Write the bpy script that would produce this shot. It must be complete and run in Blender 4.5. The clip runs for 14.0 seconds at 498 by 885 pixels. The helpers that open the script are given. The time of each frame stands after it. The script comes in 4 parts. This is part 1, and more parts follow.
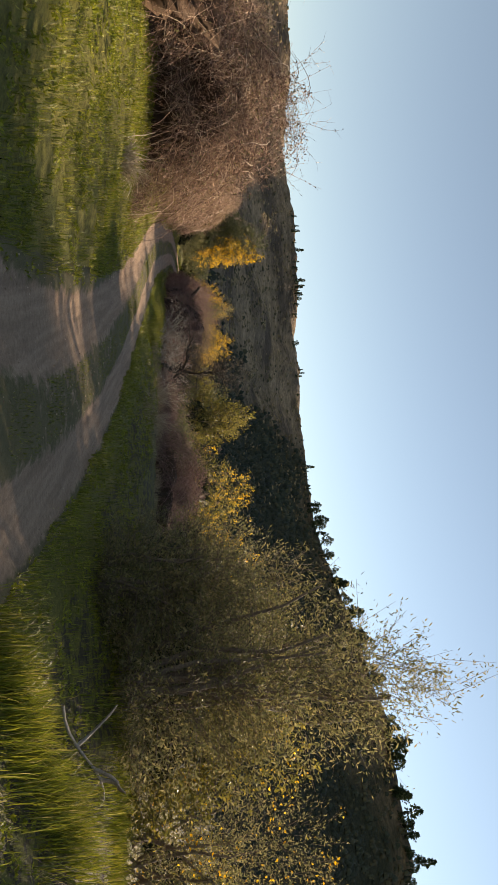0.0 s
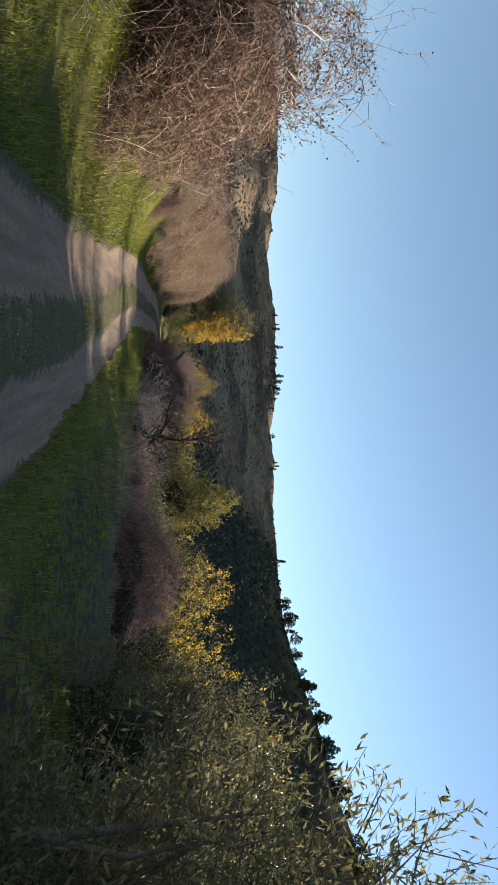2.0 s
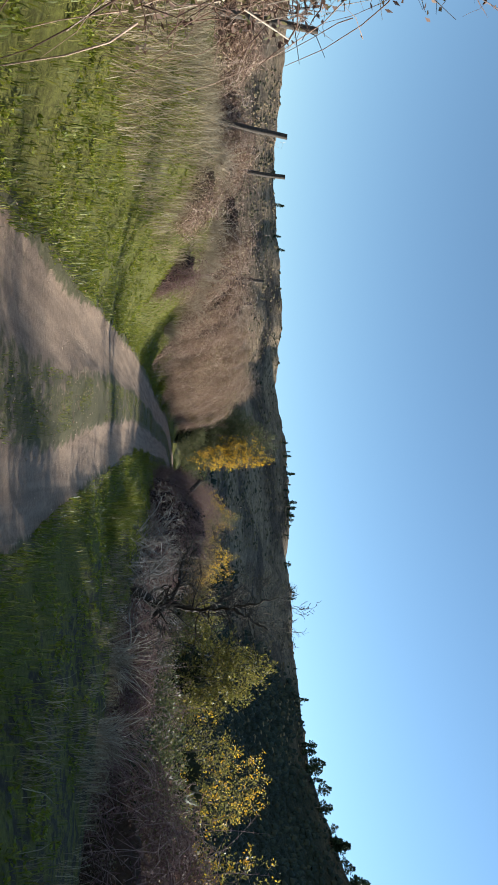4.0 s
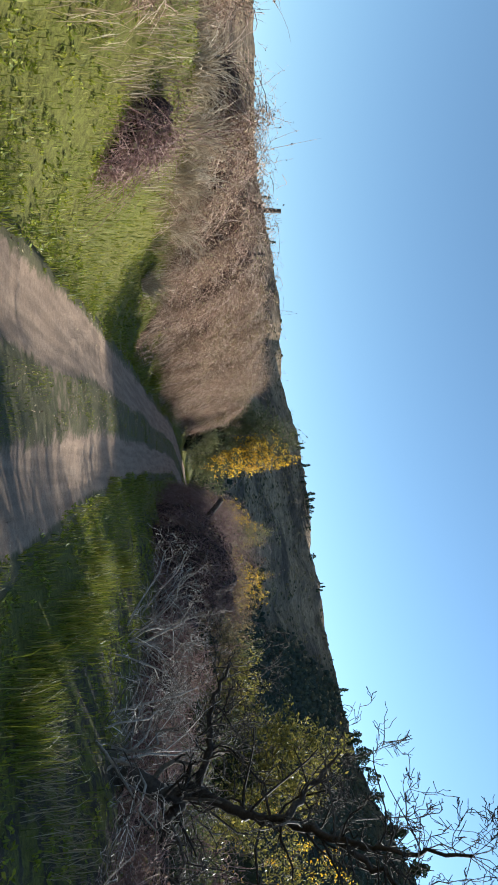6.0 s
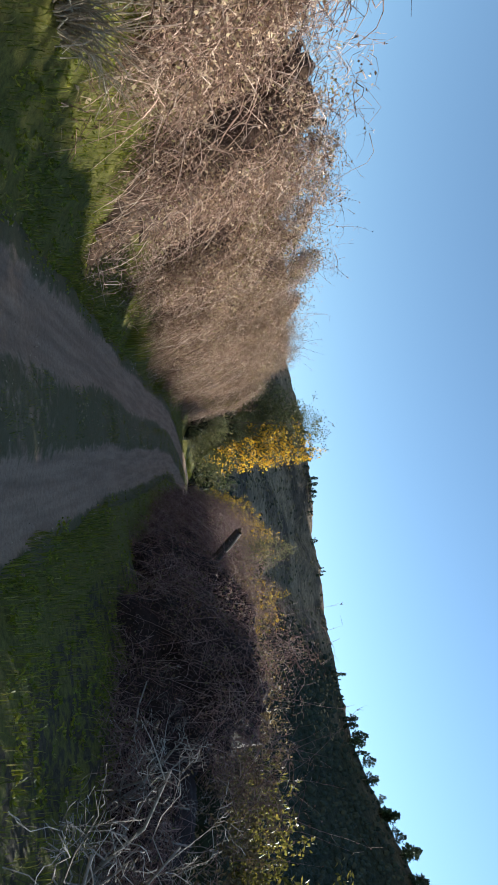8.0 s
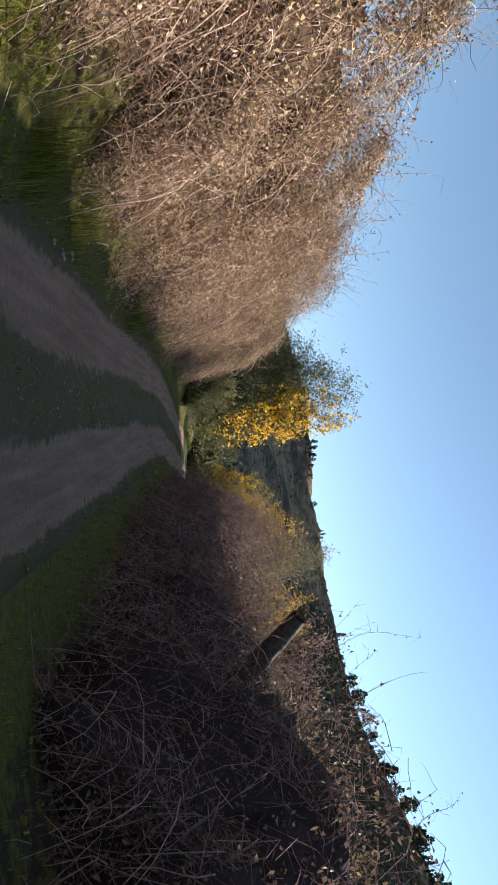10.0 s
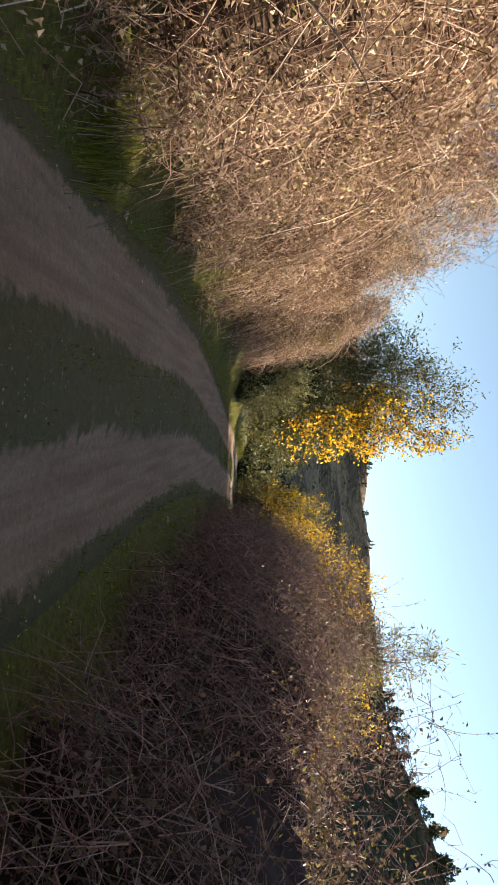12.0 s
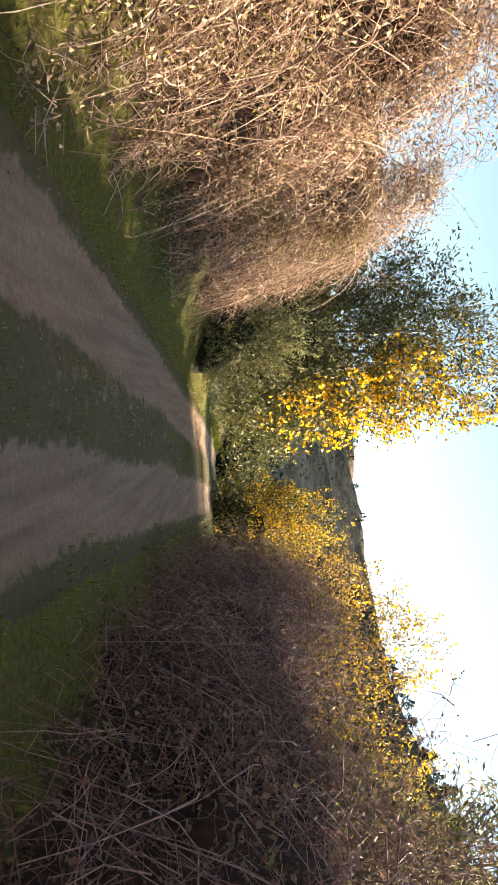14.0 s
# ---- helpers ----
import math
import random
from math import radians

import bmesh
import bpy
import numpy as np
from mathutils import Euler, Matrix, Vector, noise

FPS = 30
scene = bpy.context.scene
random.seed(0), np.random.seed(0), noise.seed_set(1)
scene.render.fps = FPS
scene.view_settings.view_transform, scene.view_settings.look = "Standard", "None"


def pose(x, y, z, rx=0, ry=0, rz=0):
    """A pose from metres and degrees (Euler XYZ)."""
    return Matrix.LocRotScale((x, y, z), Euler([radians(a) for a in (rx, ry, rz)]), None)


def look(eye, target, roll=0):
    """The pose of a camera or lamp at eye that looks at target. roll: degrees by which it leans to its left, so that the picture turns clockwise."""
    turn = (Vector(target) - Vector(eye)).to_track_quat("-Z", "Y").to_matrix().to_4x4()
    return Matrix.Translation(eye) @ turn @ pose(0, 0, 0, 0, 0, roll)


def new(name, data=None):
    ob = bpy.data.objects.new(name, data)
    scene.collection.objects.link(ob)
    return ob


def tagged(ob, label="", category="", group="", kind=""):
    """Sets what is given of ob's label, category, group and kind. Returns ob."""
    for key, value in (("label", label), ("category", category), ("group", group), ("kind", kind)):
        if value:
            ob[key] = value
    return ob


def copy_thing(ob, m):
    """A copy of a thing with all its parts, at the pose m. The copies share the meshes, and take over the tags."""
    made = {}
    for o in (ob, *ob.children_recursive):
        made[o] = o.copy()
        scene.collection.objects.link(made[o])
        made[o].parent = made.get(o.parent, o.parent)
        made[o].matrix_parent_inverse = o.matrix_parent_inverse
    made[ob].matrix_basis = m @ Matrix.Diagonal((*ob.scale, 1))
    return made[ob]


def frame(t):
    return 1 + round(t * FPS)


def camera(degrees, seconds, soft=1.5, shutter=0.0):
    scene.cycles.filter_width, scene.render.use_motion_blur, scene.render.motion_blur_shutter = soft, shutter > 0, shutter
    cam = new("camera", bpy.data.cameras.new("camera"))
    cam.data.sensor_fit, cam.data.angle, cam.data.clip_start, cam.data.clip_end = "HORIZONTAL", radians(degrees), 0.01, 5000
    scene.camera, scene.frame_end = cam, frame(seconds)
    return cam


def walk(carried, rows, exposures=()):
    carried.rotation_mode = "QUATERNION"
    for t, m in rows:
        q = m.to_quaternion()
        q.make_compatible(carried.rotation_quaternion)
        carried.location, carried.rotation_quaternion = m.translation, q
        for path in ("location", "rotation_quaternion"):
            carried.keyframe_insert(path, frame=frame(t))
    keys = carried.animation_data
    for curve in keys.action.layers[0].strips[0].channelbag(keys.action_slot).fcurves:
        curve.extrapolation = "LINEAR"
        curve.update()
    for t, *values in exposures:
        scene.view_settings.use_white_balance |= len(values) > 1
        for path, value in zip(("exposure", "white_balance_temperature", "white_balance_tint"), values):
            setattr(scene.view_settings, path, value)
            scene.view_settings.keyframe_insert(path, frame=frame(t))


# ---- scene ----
cam = camera(42.3, 14.0, 0.9, 0.06)
PLAN = 0.75                            # the plan below is drawn in units of 0.75 m: ruts 1.5 m apart, eye 1.25 m above the track
METRES, EYE, TILT, LEAN, TURN = 60.0 * PLAN, 1.22 * PLAN, 8.0, -90.0, -16.4
ROWS = [
    (0.0, 0.0, 0.0, 0.0, 0.0, 0.0, -0.0),
    (0.5, -0.004, 0.027, -0.0048, 0.55, -2.6, -1.9),
    (1.0, -0.0073, 0.0552, -0.0066, -1.62, -0.98, -2.29),
    (1.5, -0.0092, 0.0847, -0.0053, -3.25, 2.46, 0.0),
    (2.0, -0.0123, 0.1143, -0.0018, -2.55, 8.17, -2.63),
    (2.5, -0.0141, 0.1436, 0.0034, -6.02, 9.08, 0.1),
    (3.0, -0.0178, 0.175, 0.0109, -3.02, 9.31, -0.46),
    (3.5, -0.0215, 0.2076, 0.0209, -1.99, 17.38, -3.16),
    (6.0, -0.0358, 0.375, 0.0842, 2.07, 19.25, 4.59),
    (6.5, -0.0392, 0.4143, 0.0993, 2.9, 12.01, 7.9),
    (7.0, -0.0428, 0.4537, 0.1161, 0.98, 16.84, 5.26),
    (9.5, -0.0625, 0.6311, 0.1824, 2.22, 16.84, 1.38),
    (10.0, -0.0666, 0.6707, 0.1951, 1.94, 14.43, 3.63),
    (10.5, -0.0702, 0.7088, 0.207, 3.42, 13.12, 3.73),
    (11.0, -0.0741, 0.7442, 0.2185, 3.04, 13.85, 2.79),
    (11.5, -0.077, 0.7808, 0.2301, 2.75, 10.73, 0.01),
    (12.0, -0.0798, 0.815, 0.2418, 5.49, 14.46, -2.44),
    (12.5, -0.0823, 0.8489, 0.253, 6.34, 13.36, -3.47),
    (13.0, -0.0844, 0.8826, 0.2622, 8.37, 12.14, 2.69),
    (13.5, -0.0871, 0.9152, 0.2712, 8.13, 13.81, 1.89),
    (14.0, -0.0892, 0.9477, 0.2791, 5.29, 12.82, 2.23),
]
EXPOSURES = [(0.0, 1.45, 7900, 14), (0.5, 1.45, 7150, 12), (1.5, 1.45, 6600, 9), (2.0, 1.40, 6300, 8), (2.5, 1.30, 5800, 3), (3.5, 1.25, 5600, 2), (6.0, 1.40, 5500, 2), (7.0, 1.34, 5450, 2), (9.5, 1.52, 6050, 8), (11.5, 1.50, 6600, 10), (12.0, 1.86, 7050, 10), (12.5, 2.80, 7150, 10), (13.0, 3.12, 7200, 10), (13.5, 2.70, 7150, 10), (14.0, 2.52, 7400, 10)]
BASE = pose(0, 0, EYE, 0, 0, TURN) @ pose(0, 0, 0, TILT, 0, 0) @ pose(0, 0, 0, 0, LEAN, 0)
walk(cam, [(t, BASE @ pose(METRES * x, METRES * y, METRES * z, 90 + pitch, roll, yaw)) for t, x, y, z, yaw, pitch, roll in ROWS], EXPOSURES)

# ---- world and sun ----
SUN_AZ, SUN_EL = 60.0, 16.8          # degrees from +y towards +x, and above the horizon
world = bpy.data.worlds.new("world")
scene.world = world
world.use_nodes = True
sky = world.node_tree.nodes.new("ShaderNodeTexSky")
sky.sky_type, sky.sun_disc = "NISHITA", False
sky.sun_elevation, sky.sun_rotation = radians(SUN_EL), radians(SUN_AZ)
sky.air_density, sky.dust_density, sky.ozone_density = 1.0, 0.0, 0.8
world.node_tree.links.new(sky.outputs[0], world.node_tree.nodes["Background"].inputs[0])
world.node_tree.nodes["Background"].inputs[1].default_value = 0.078
sun = new("sun", bpy.data.lights.new("sun", "SUN"))
sun.data.energy, sun.data.angle, sun.data.color = 5.0, radians(0.6), (1.0, 0.88, 0.72)
SUN_WAY = Vector((math.sin(radians(SUN_AZ)) * math.cos(radians(SUN_EL)), math.cos(radians(SUN_AZ)) * math.cos(radians(SUN_EL)), math.sin(radians(SUN_EL))))
sun.matrix_world = look(SUN_WAY * 50, (0, 0, 0))

# ---- materials ----
def nodes_of(name):
    m = bpy.data.materials.new(name)
    m.use_nodes = True
    return m, m.node_tree.nodes, m.node_tree.links, m.node_tree.nodes["Principled BSDF"]


def noise_node(n, l, scale, detail=4.0, rough=0.6):
    co = n.new("ShaderNodeTexCoord")
    t = n.new("ShaderNodeTexNoise")
    t.inputs["Scale"].default_value, t.inputs["Detail"].default_value, t.inputs["Roughness"].default_value = scale, detail, rough
    l.new(co.outputs["Object"], t.inputs["Vector"])
    return t.outputs["Fac"]


def ramp(n, l, fac, stops):
    r = n.new("ShaderNodeValToRGB")
    while len(r.color_ramp.elements) < len(stops):
        r.color_ramp.elements.new(0.5)
    for e, (p, c) in zip(r.color_ramp.elements, stops):
        e.position, e.color = p, (*c, 1)
    l.new(fac, r.inputs["Fac"])
    return r.outputs["Color"]


def mix(n, l, fac, a, b, blend="MIX"):
    m = n.new("ShaderNodeMix")
    m.data_type, m.blend_type = "RGBA", blend
    for s, v in ((m.inputs[0], fac), (m.inputs[6], a), (m.inputs[7], b)):
        if isinstance(v, (int, float)):
            s.default_value = v
        elif isinstance(v, tuple):
            s.default_value = (*v, 1)
        else:
            l.new(v, s)
    return m.outputs[2]


def bump(n, l, p, fac, strength, distance):
    b = n.new("ShaderNodeBump")
    b.inputs["Strength"].default_value, b.inputs["Distance"].default_value = strength, distance
    l.new(fac, b.inputs["Height"])
    l.new(b.outputs["Normal"], p.inputs["Normal"])


def leafy(name, stops, clear=0.35, rough=0.55, patch=0.5):
    """Leaves, blades, petals: each island its own tone, patches of tone across the plant, some light let through."""
    m, n, l, p = nodes_of(name)
    geo = n.new("ShaderNodeNewGeometry")
    col = ramp(n, l, geo.outputs["Random Per Island"], stops)
    big = ramp(n, l, noise_node(n, l, patch, 3), [(0.3, (0.72, 0.70, 0.66)), (0.7, (1.2, 1.2, 1.15))])
    col = mix(n, l, 1.0, col, big, "MULTIPLY")
    l.new(col, p.inputs["Base Color"])
    p.inputs["Roughness"].default_value = rough
    p.inputs["Specular IOR Level"].default_value = 0.3
    if clear:
        tr, ms = n.new("ShaderNodeBsdfTranslucent"), n.new("ShaderNodeMixShader")
        l.new(col, tr.inputs["Color"])
        ms.inputs[0].default_value = clear
        l.new(p.outputs[0], ms.inputs[1])
        l.new(tr.outputs[0], ms.inputs[2])
        l.new(ms.outputs[0], n["Material Output"].inputs["Surface"])
    return m


def woody(name, stops, scale=30.0, rough=0.8):
    """Canes, twigs and bark: tone by island, fine streaks and flecks, relief."""
    m, n, l, p = nodes_of(name)
    geo = n.new("ShaderNodeNewGeometry")
    col = ramp(n, l, geo.outputs["Random Per Island"], stops)
    fine = noise_node(n, l, scale, 5)
    col = mix(n, l, 1.0, col, ramp(n, l, fine, [(0.3, (0.6, 0.58, 0.56)), (0.7, (1.25, 1.22, 1.2))]), "MULTIPLY")
    l.new(col, p.inputs["Base Color"])
    p.inputs["Roughness"].default_value = rough
    p.inputs["Specular IOR Level"].default_value = 0.12
    bump(n, l, p, fine, 0.5, 0.01)
    return m


def earthy(name, attr, low, high, streak=False, cut_at=(0.9, 1.12), patch=((0.5, 0.48, 0.46), (1.3, 1.3, 1.25))):
    """Soil with grass growing over it where the attribute says so."""
    m, n, l, p = nodes_of(name)
    a = n.new("ShaderNodeAttribute")
    a.attribute_name = attr
    fine, mid, big = noise_node(n, l, 55, 6, 0.7), noise_node(n, l, 5, 5), noise_node(n, l, 0.6, 3)
    soil = mix(n, l, mid, ramp(n, l, fine, [(0.3, low[0]), (0.7, low[1])]), low[2])
    if streak:
        co, mp, tx = n.new("ShaderNodeTexCoord"), n.new("ShaderNodeMapping"), n.new("ShaderNodeTexNoise")
        mp.inputs["Scale"].default_value = (7.0, 0.5, 1.0)
        tx.inputs["Scale"].default_value, tx.inputs["Detail"].default_value = 1.0, 5.0
        l.new(co.outputs["Object"], mp.inputs["Vector"])
        l.new(mp.outputs["Vector"], tx.inputs["Vector"])
        soil = mix(n, l, 1.0, soil, ramp(n, l, tx.outputs["Fac"], [(0.35, (0.80, 0.78, 0.76)), (0.65, (1.14, 1.13, 1.11))]), "MULTIPLY")
    green = mix(n, l, big, ramp(n, l, fine, [(0.3, high[0]), (0.7, high[1])]), high[2])
    edge = n.new("ShaderNodeMath")
    edge.operation = "MULTIPLY_ADD"
    l.new(mid, edge.inputs[0])
    edge.inputs[1].default_value = 1.1
    l.new(a.outputs["Fac"], edge.inputs[2])
    cut = ramp(n, l, edge.outputs[0], [(cut_at[0], (0, 0, 0)), (cut_at[1], (1, 1, 1))])
    patchy = ramp(n, l, noise_node(n, l, 14, 5, 0.75), [(0.32, patch[0]), (0.66, patch[1])])
    l.new(mix(n, l, 1.0, mix(n, l, cut, soil, green), patchy, "MULTIPLY"), p.inputs["Base Color"])
    p.inputs["Roughness"].default_value = 0.92
    p.inputs["Specular IOR Level"].default_value = 0.2
    bump(n, l, p, fine, 0.8, 0.03)
    return m


ROAD = earthy("packed_dirt", "grass", ((0.207, 0.137, 0.0962), (0.385, 0.27, 0.192), (0.311, 0.215, 0.152)), ((0.0666, 0.0651, 0.0222), (0.126, 0.115, 0.0444), (0.148, 0.118, 0.0666)), True, (0.78, 1.16), ((0.78, 0.77, 0.75), (1.14, 1.14, 1.12)))
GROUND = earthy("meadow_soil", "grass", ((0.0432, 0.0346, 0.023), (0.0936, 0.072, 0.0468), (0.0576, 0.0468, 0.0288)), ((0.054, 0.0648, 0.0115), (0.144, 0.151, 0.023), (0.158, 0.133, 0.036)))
GRASS = leafy("grass_blades", [(0.0, (0.0624, 0.0819, 0.00936)), (0.5, (0.164, 0.183, 0.0195)), (0.85, (0.265, 0.254, 0.0312)), (1.0, (0.343, 0.289, 0.109))], 0.4, 0.5, 0.7)
STRAW = leafy("dry_grass", [(0.0, (0.24, 0.176, 0.104)), (0.6, (0.368, 0.288, 0.184)), (1.0, (0.464, 0.392, 0.272))], 0.3, 0.6, 1.0)
CANE = woody("bramble_canes", [(0.0, (0.06, 0.035, 0.028)), (0.35, (0.24, 0.15, 0.115)), (0.75, (0.50, 0.345, 0.265)), (1.0, (0.74, 0.60, 0.49))])
CANE_DARK = woody("dark_bramble_canes", [(0.0, (0.06, 0.036, 0.028)), (0.45, (0.26, 0.165, 0.125)), (0.85, (0.46, 0.325, 0.245)), (1.0, (0.78, 0.66, 0.52))])
CANE_RED = woody("purple_bare_canes", [(0.0, (0.13, 0.07, 0.07)), (0.5, (0.25, 0.15, 0.14)), (1.0, (0.42, 0.30, 0.26))])
DRY_LEAF = leafy("dry_bramble_leaves", [(0.0, (0.10, 0.06, 0.04)), (0.4, (0.34, 0.23, 0.15)), (0.85, (0.58, 0.45, 0.32)), (1.0, (0.30, 0.28, 0.10))], 0.25, 0.7, 0.9)
RED_LEAF = leafy("withered_purple_leaves", [(0.0, (0.10, 0.06, 0.05)), (0.7, (0.24, 0.15, 0.12)), (1.0, (0.14, 0.14, 0.05))], 0.25, 0.7, 0.8)
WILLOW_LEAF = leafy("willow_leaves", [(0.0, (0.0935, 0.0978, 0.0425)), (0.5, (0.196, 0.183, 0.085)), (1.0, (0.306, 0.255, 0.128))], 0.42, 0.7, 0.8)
OLIVE_LEAF = leafy("olive_shrub_leaves", [(0.0, (0.0765, 0.0723, 0.0187)), (0.6, (0.187, 0.17, 0.0382)), (1.0, (0.323, 0.255, 0.0595))], 0.5, 0.5, 0.5)
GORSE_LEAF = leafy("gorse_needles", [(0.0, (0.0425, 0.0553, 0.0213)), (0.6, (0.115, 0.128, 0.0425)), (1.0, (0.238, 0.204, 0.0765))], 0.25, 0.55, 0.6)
GORSE_BLOOM = leafy("yellow_blossom", [(0.0, (0.64, 0.33, 0.016)), (0.6, (0.82, 0.50, 0.022)), (1.0, (0.92, 0.65, 0.06))], 0.4, 0.5, 1.0)
# bramble core shells: the shade between canes is put into these dark browns
CORE_SHADE_DEEP = woody("damp_dead_stems", [(0.0, (0.036, 0.024, 0.022)), (1.0, (0.036, 0.024, 0.022))], 14)
CORE_SHADE = woody("matted_dead_stems", [(0.0, (0.075, 0.048, 0.032)), (1.0, (0.075, 0.048, 0.032))], 14)
# shrub core shell: near-black for the shade inside a crown
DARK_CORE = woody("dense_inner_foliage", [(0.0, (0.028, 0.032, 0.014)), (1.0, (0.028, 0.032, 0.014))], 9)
REED = woody("dry_reed_stalks", [(0.0, (0.34, 0.27, 0.19)), (0.6, (0.50, 0.42, 0.32)), (1.0, (0.62, 0.55, 0.44))])
WEED = leafy("weed_leaves", [(0.0, (0.101, 0.125, 0.00936)), (0.6, (0.218, 0.242, 0.0195)), (1.0, (0.328, 0.312, 0.039))], 0.35, 0.5, 0.8)
BARK = woody("grey_brown_bark", [(0.0, (0.10, 0.08, 0.06)), (1.0, (0.20, 0.16, 0.13))], 22)
DEAD = woody("weathered_dead_wood", [(0.0, (0.07, 0.058, 0.05)), (0.5, (0.22, 0.19, 0.165)), (0.8, (0.44, 0.40, 0.36)), (1.0, (0.70, 0.66, 0.61))], 25)
DEAD_DARK = woody("dark_dead_bark", [(0.0, (0.03, 0.025, 0.022)), (0.6, (0.06, 0.05, 0.042)), (1.0, (0.14, 0.12, 0.10))], 25)
BROWN_LEAF = leafy("brown_leaves", [(0.0, (0.09, 0.06, 0.03)), (0.6, (0.22, 0.15, 0.07)), (1.0, (0.34, 0.25, 0.12))], 0.3, 0.65, 0.7)
GOLD_LEAF = leafy("golden_brown_leaves", [(0.0, (0.14, 0.09, 0.03)), (0.6, (0.36, 0.24, 0.07)), (1.0, (0.55, 0.38, 0.10))], 0.45, 0.6, 0.7)
STONE = woody("pale_stone", [(0.0, (0.36, 0.32, 0.27)), (1.0, (0.36, 0.32, 0.27))], 12)
SAGE_LEAF = leafy("grey_green_leaves", [(0.0, (0.10, 0.11, 0.04)), (0.6, (0.24, 0.24, 0.10)), (1.0, (0.36, 0.34, 0.16))], 0.35, 0.6, 0.9)
POST = woody("old_post_wood", [(0.0, (0.06, 0.05, 0.045)), (1.0, (0.12, 0.10, 0.085))], 18)
PINE_LEAF = leafy("pine_needles", [(0.0, (0.018, 0.035, 0.018)), (1.0, (0.05, 0.07, 0.03))], 0.15, 0.6, 0.05)
SCRUB = leafy("hillside_scrub", [(0.0, (0.0375, 0.0375, 0.0188)), (0.5, (0.128, 0.0975, 0.0525)), (1.0, (0.27, 0.195, 0.112))], 0.0, 0.9, 0.004)
# the mountainside's shade is put into the near-black colour of the woods
WOOD_SHADE = leafy("dark_woodland", [(0.0, (0.0112, 0.0176, 0.0112)), (0.6, (0.024, 0.0304, 0.0192)), (1.0, (0.048, 0.0448, 0.0256))], 0.0, 0.9, 0.01)


def hill_material():
    """Dry scrub and bare earth, and a forest floor darkened for the slopes in shade."""
    m, n, l, p = nodes_of("dry_hillside")
    at = n.new("ShaderNodeAttribute")
    at.attribute_name = "grass"
    a, b, c = noise_node(n, l, 0.012, 6, 0.65), noise_node(n, l, 0.11, 6, 0.75), noise_node(n, l, 0.035, 5, 0.7)
    dry = mix(n, l, a, ramp(n, l, b, [(0.40, (0.114, 0.0836, 0.0532)), (0.58, (0.41, 0.293, 0.182))]), ramp(n, l, c, [(0.38, (0.114, 0.0912, 0.057)), (0.62, (0.418, 0.312, 0.213))]))
    # broad dark blotches stand in for the shade in the gullies
    gully_tone = ramp(n, l, noise_node(n, l, 0.0055, 5, 0.6), [(0.40, (0.38, 0.37, 0.40)), (0.56, (1.1, 1.05, 1.0))])
    dry = mix(n, l, 1.0, dry, gully_tone, "MULTIPLY")
    # forest floor tone, dark enough to hold the valley's shade
    wood = ramp(n, l, b, [(0.35, (0.014, 0.02, 0.012)), (0.7, (0.06, 0.058, 0.03))])
    l.new(mix(n, l, at.outputs["Fac"], dry, wood), p.inputs["Base Color"])
    p.inputs["Roughness"].default_value = 0.95
    p.inputs["Specular IOR Level"].default_value = 0.1
    bump(n, l, p, b, 1.0, 9.0)
    return m


HILL = hill_material()

# ---- building helpers ----
def hash01(i, j, seed):
    h = (i.astype(np.int64) * 374761393 + j.astype(np.int64) * 668265263 + seed * 1442695041) & 0xFFFFFFFF
    h = ((h ^ (h >> 13)) * 1274126177) & 0xFFFFFFFF
    return ((h ^ (h >> 16)) & 0xFFFFFF) / float(0xFFFFFF)


def vnoise(x, y, seed=0):
    """Smooth value noise, 0 to 1."""
    x, y = np.asarray(x, float), np.asarray(y, float)
    i, j = np.floor(x), np.floor(y)
    fx, fy = x - i, y - j
    fx, fy = fx * fx * (3 - 2 * fx), fy * fy * (3 - 2 * fy)
    a, b = hash01(i, j, seed), hash01(i + 1, j, seed)
    c, d = hash01(i, j + 1, seed), hash01(i + 1, j + 1, seed)
    return (a * (1 - fx) + b * fx) * (1 - fy) + (c * (1 - fx) + d * fx) * fy


def fbm(x, y, seed=0, octaves=4):
    return sum(vnoise(x * 2 ** k, y * 2 ** k, seed + k) / 2 ** (k + 1) for k in range(octaves))


def ease(a, b, v):
    t = np.clip((np.asarray(v, float) - a) / (b - a), 0, 1)
    return t * t * (3 - 2 * t)


def unit(v):
    return v / np.maximum(np.linalg.norm(v, axis=-1, keepdims=True), 1e-9)


def anyway(r, n):
    return unit(r.normal(size=(n, 3)))


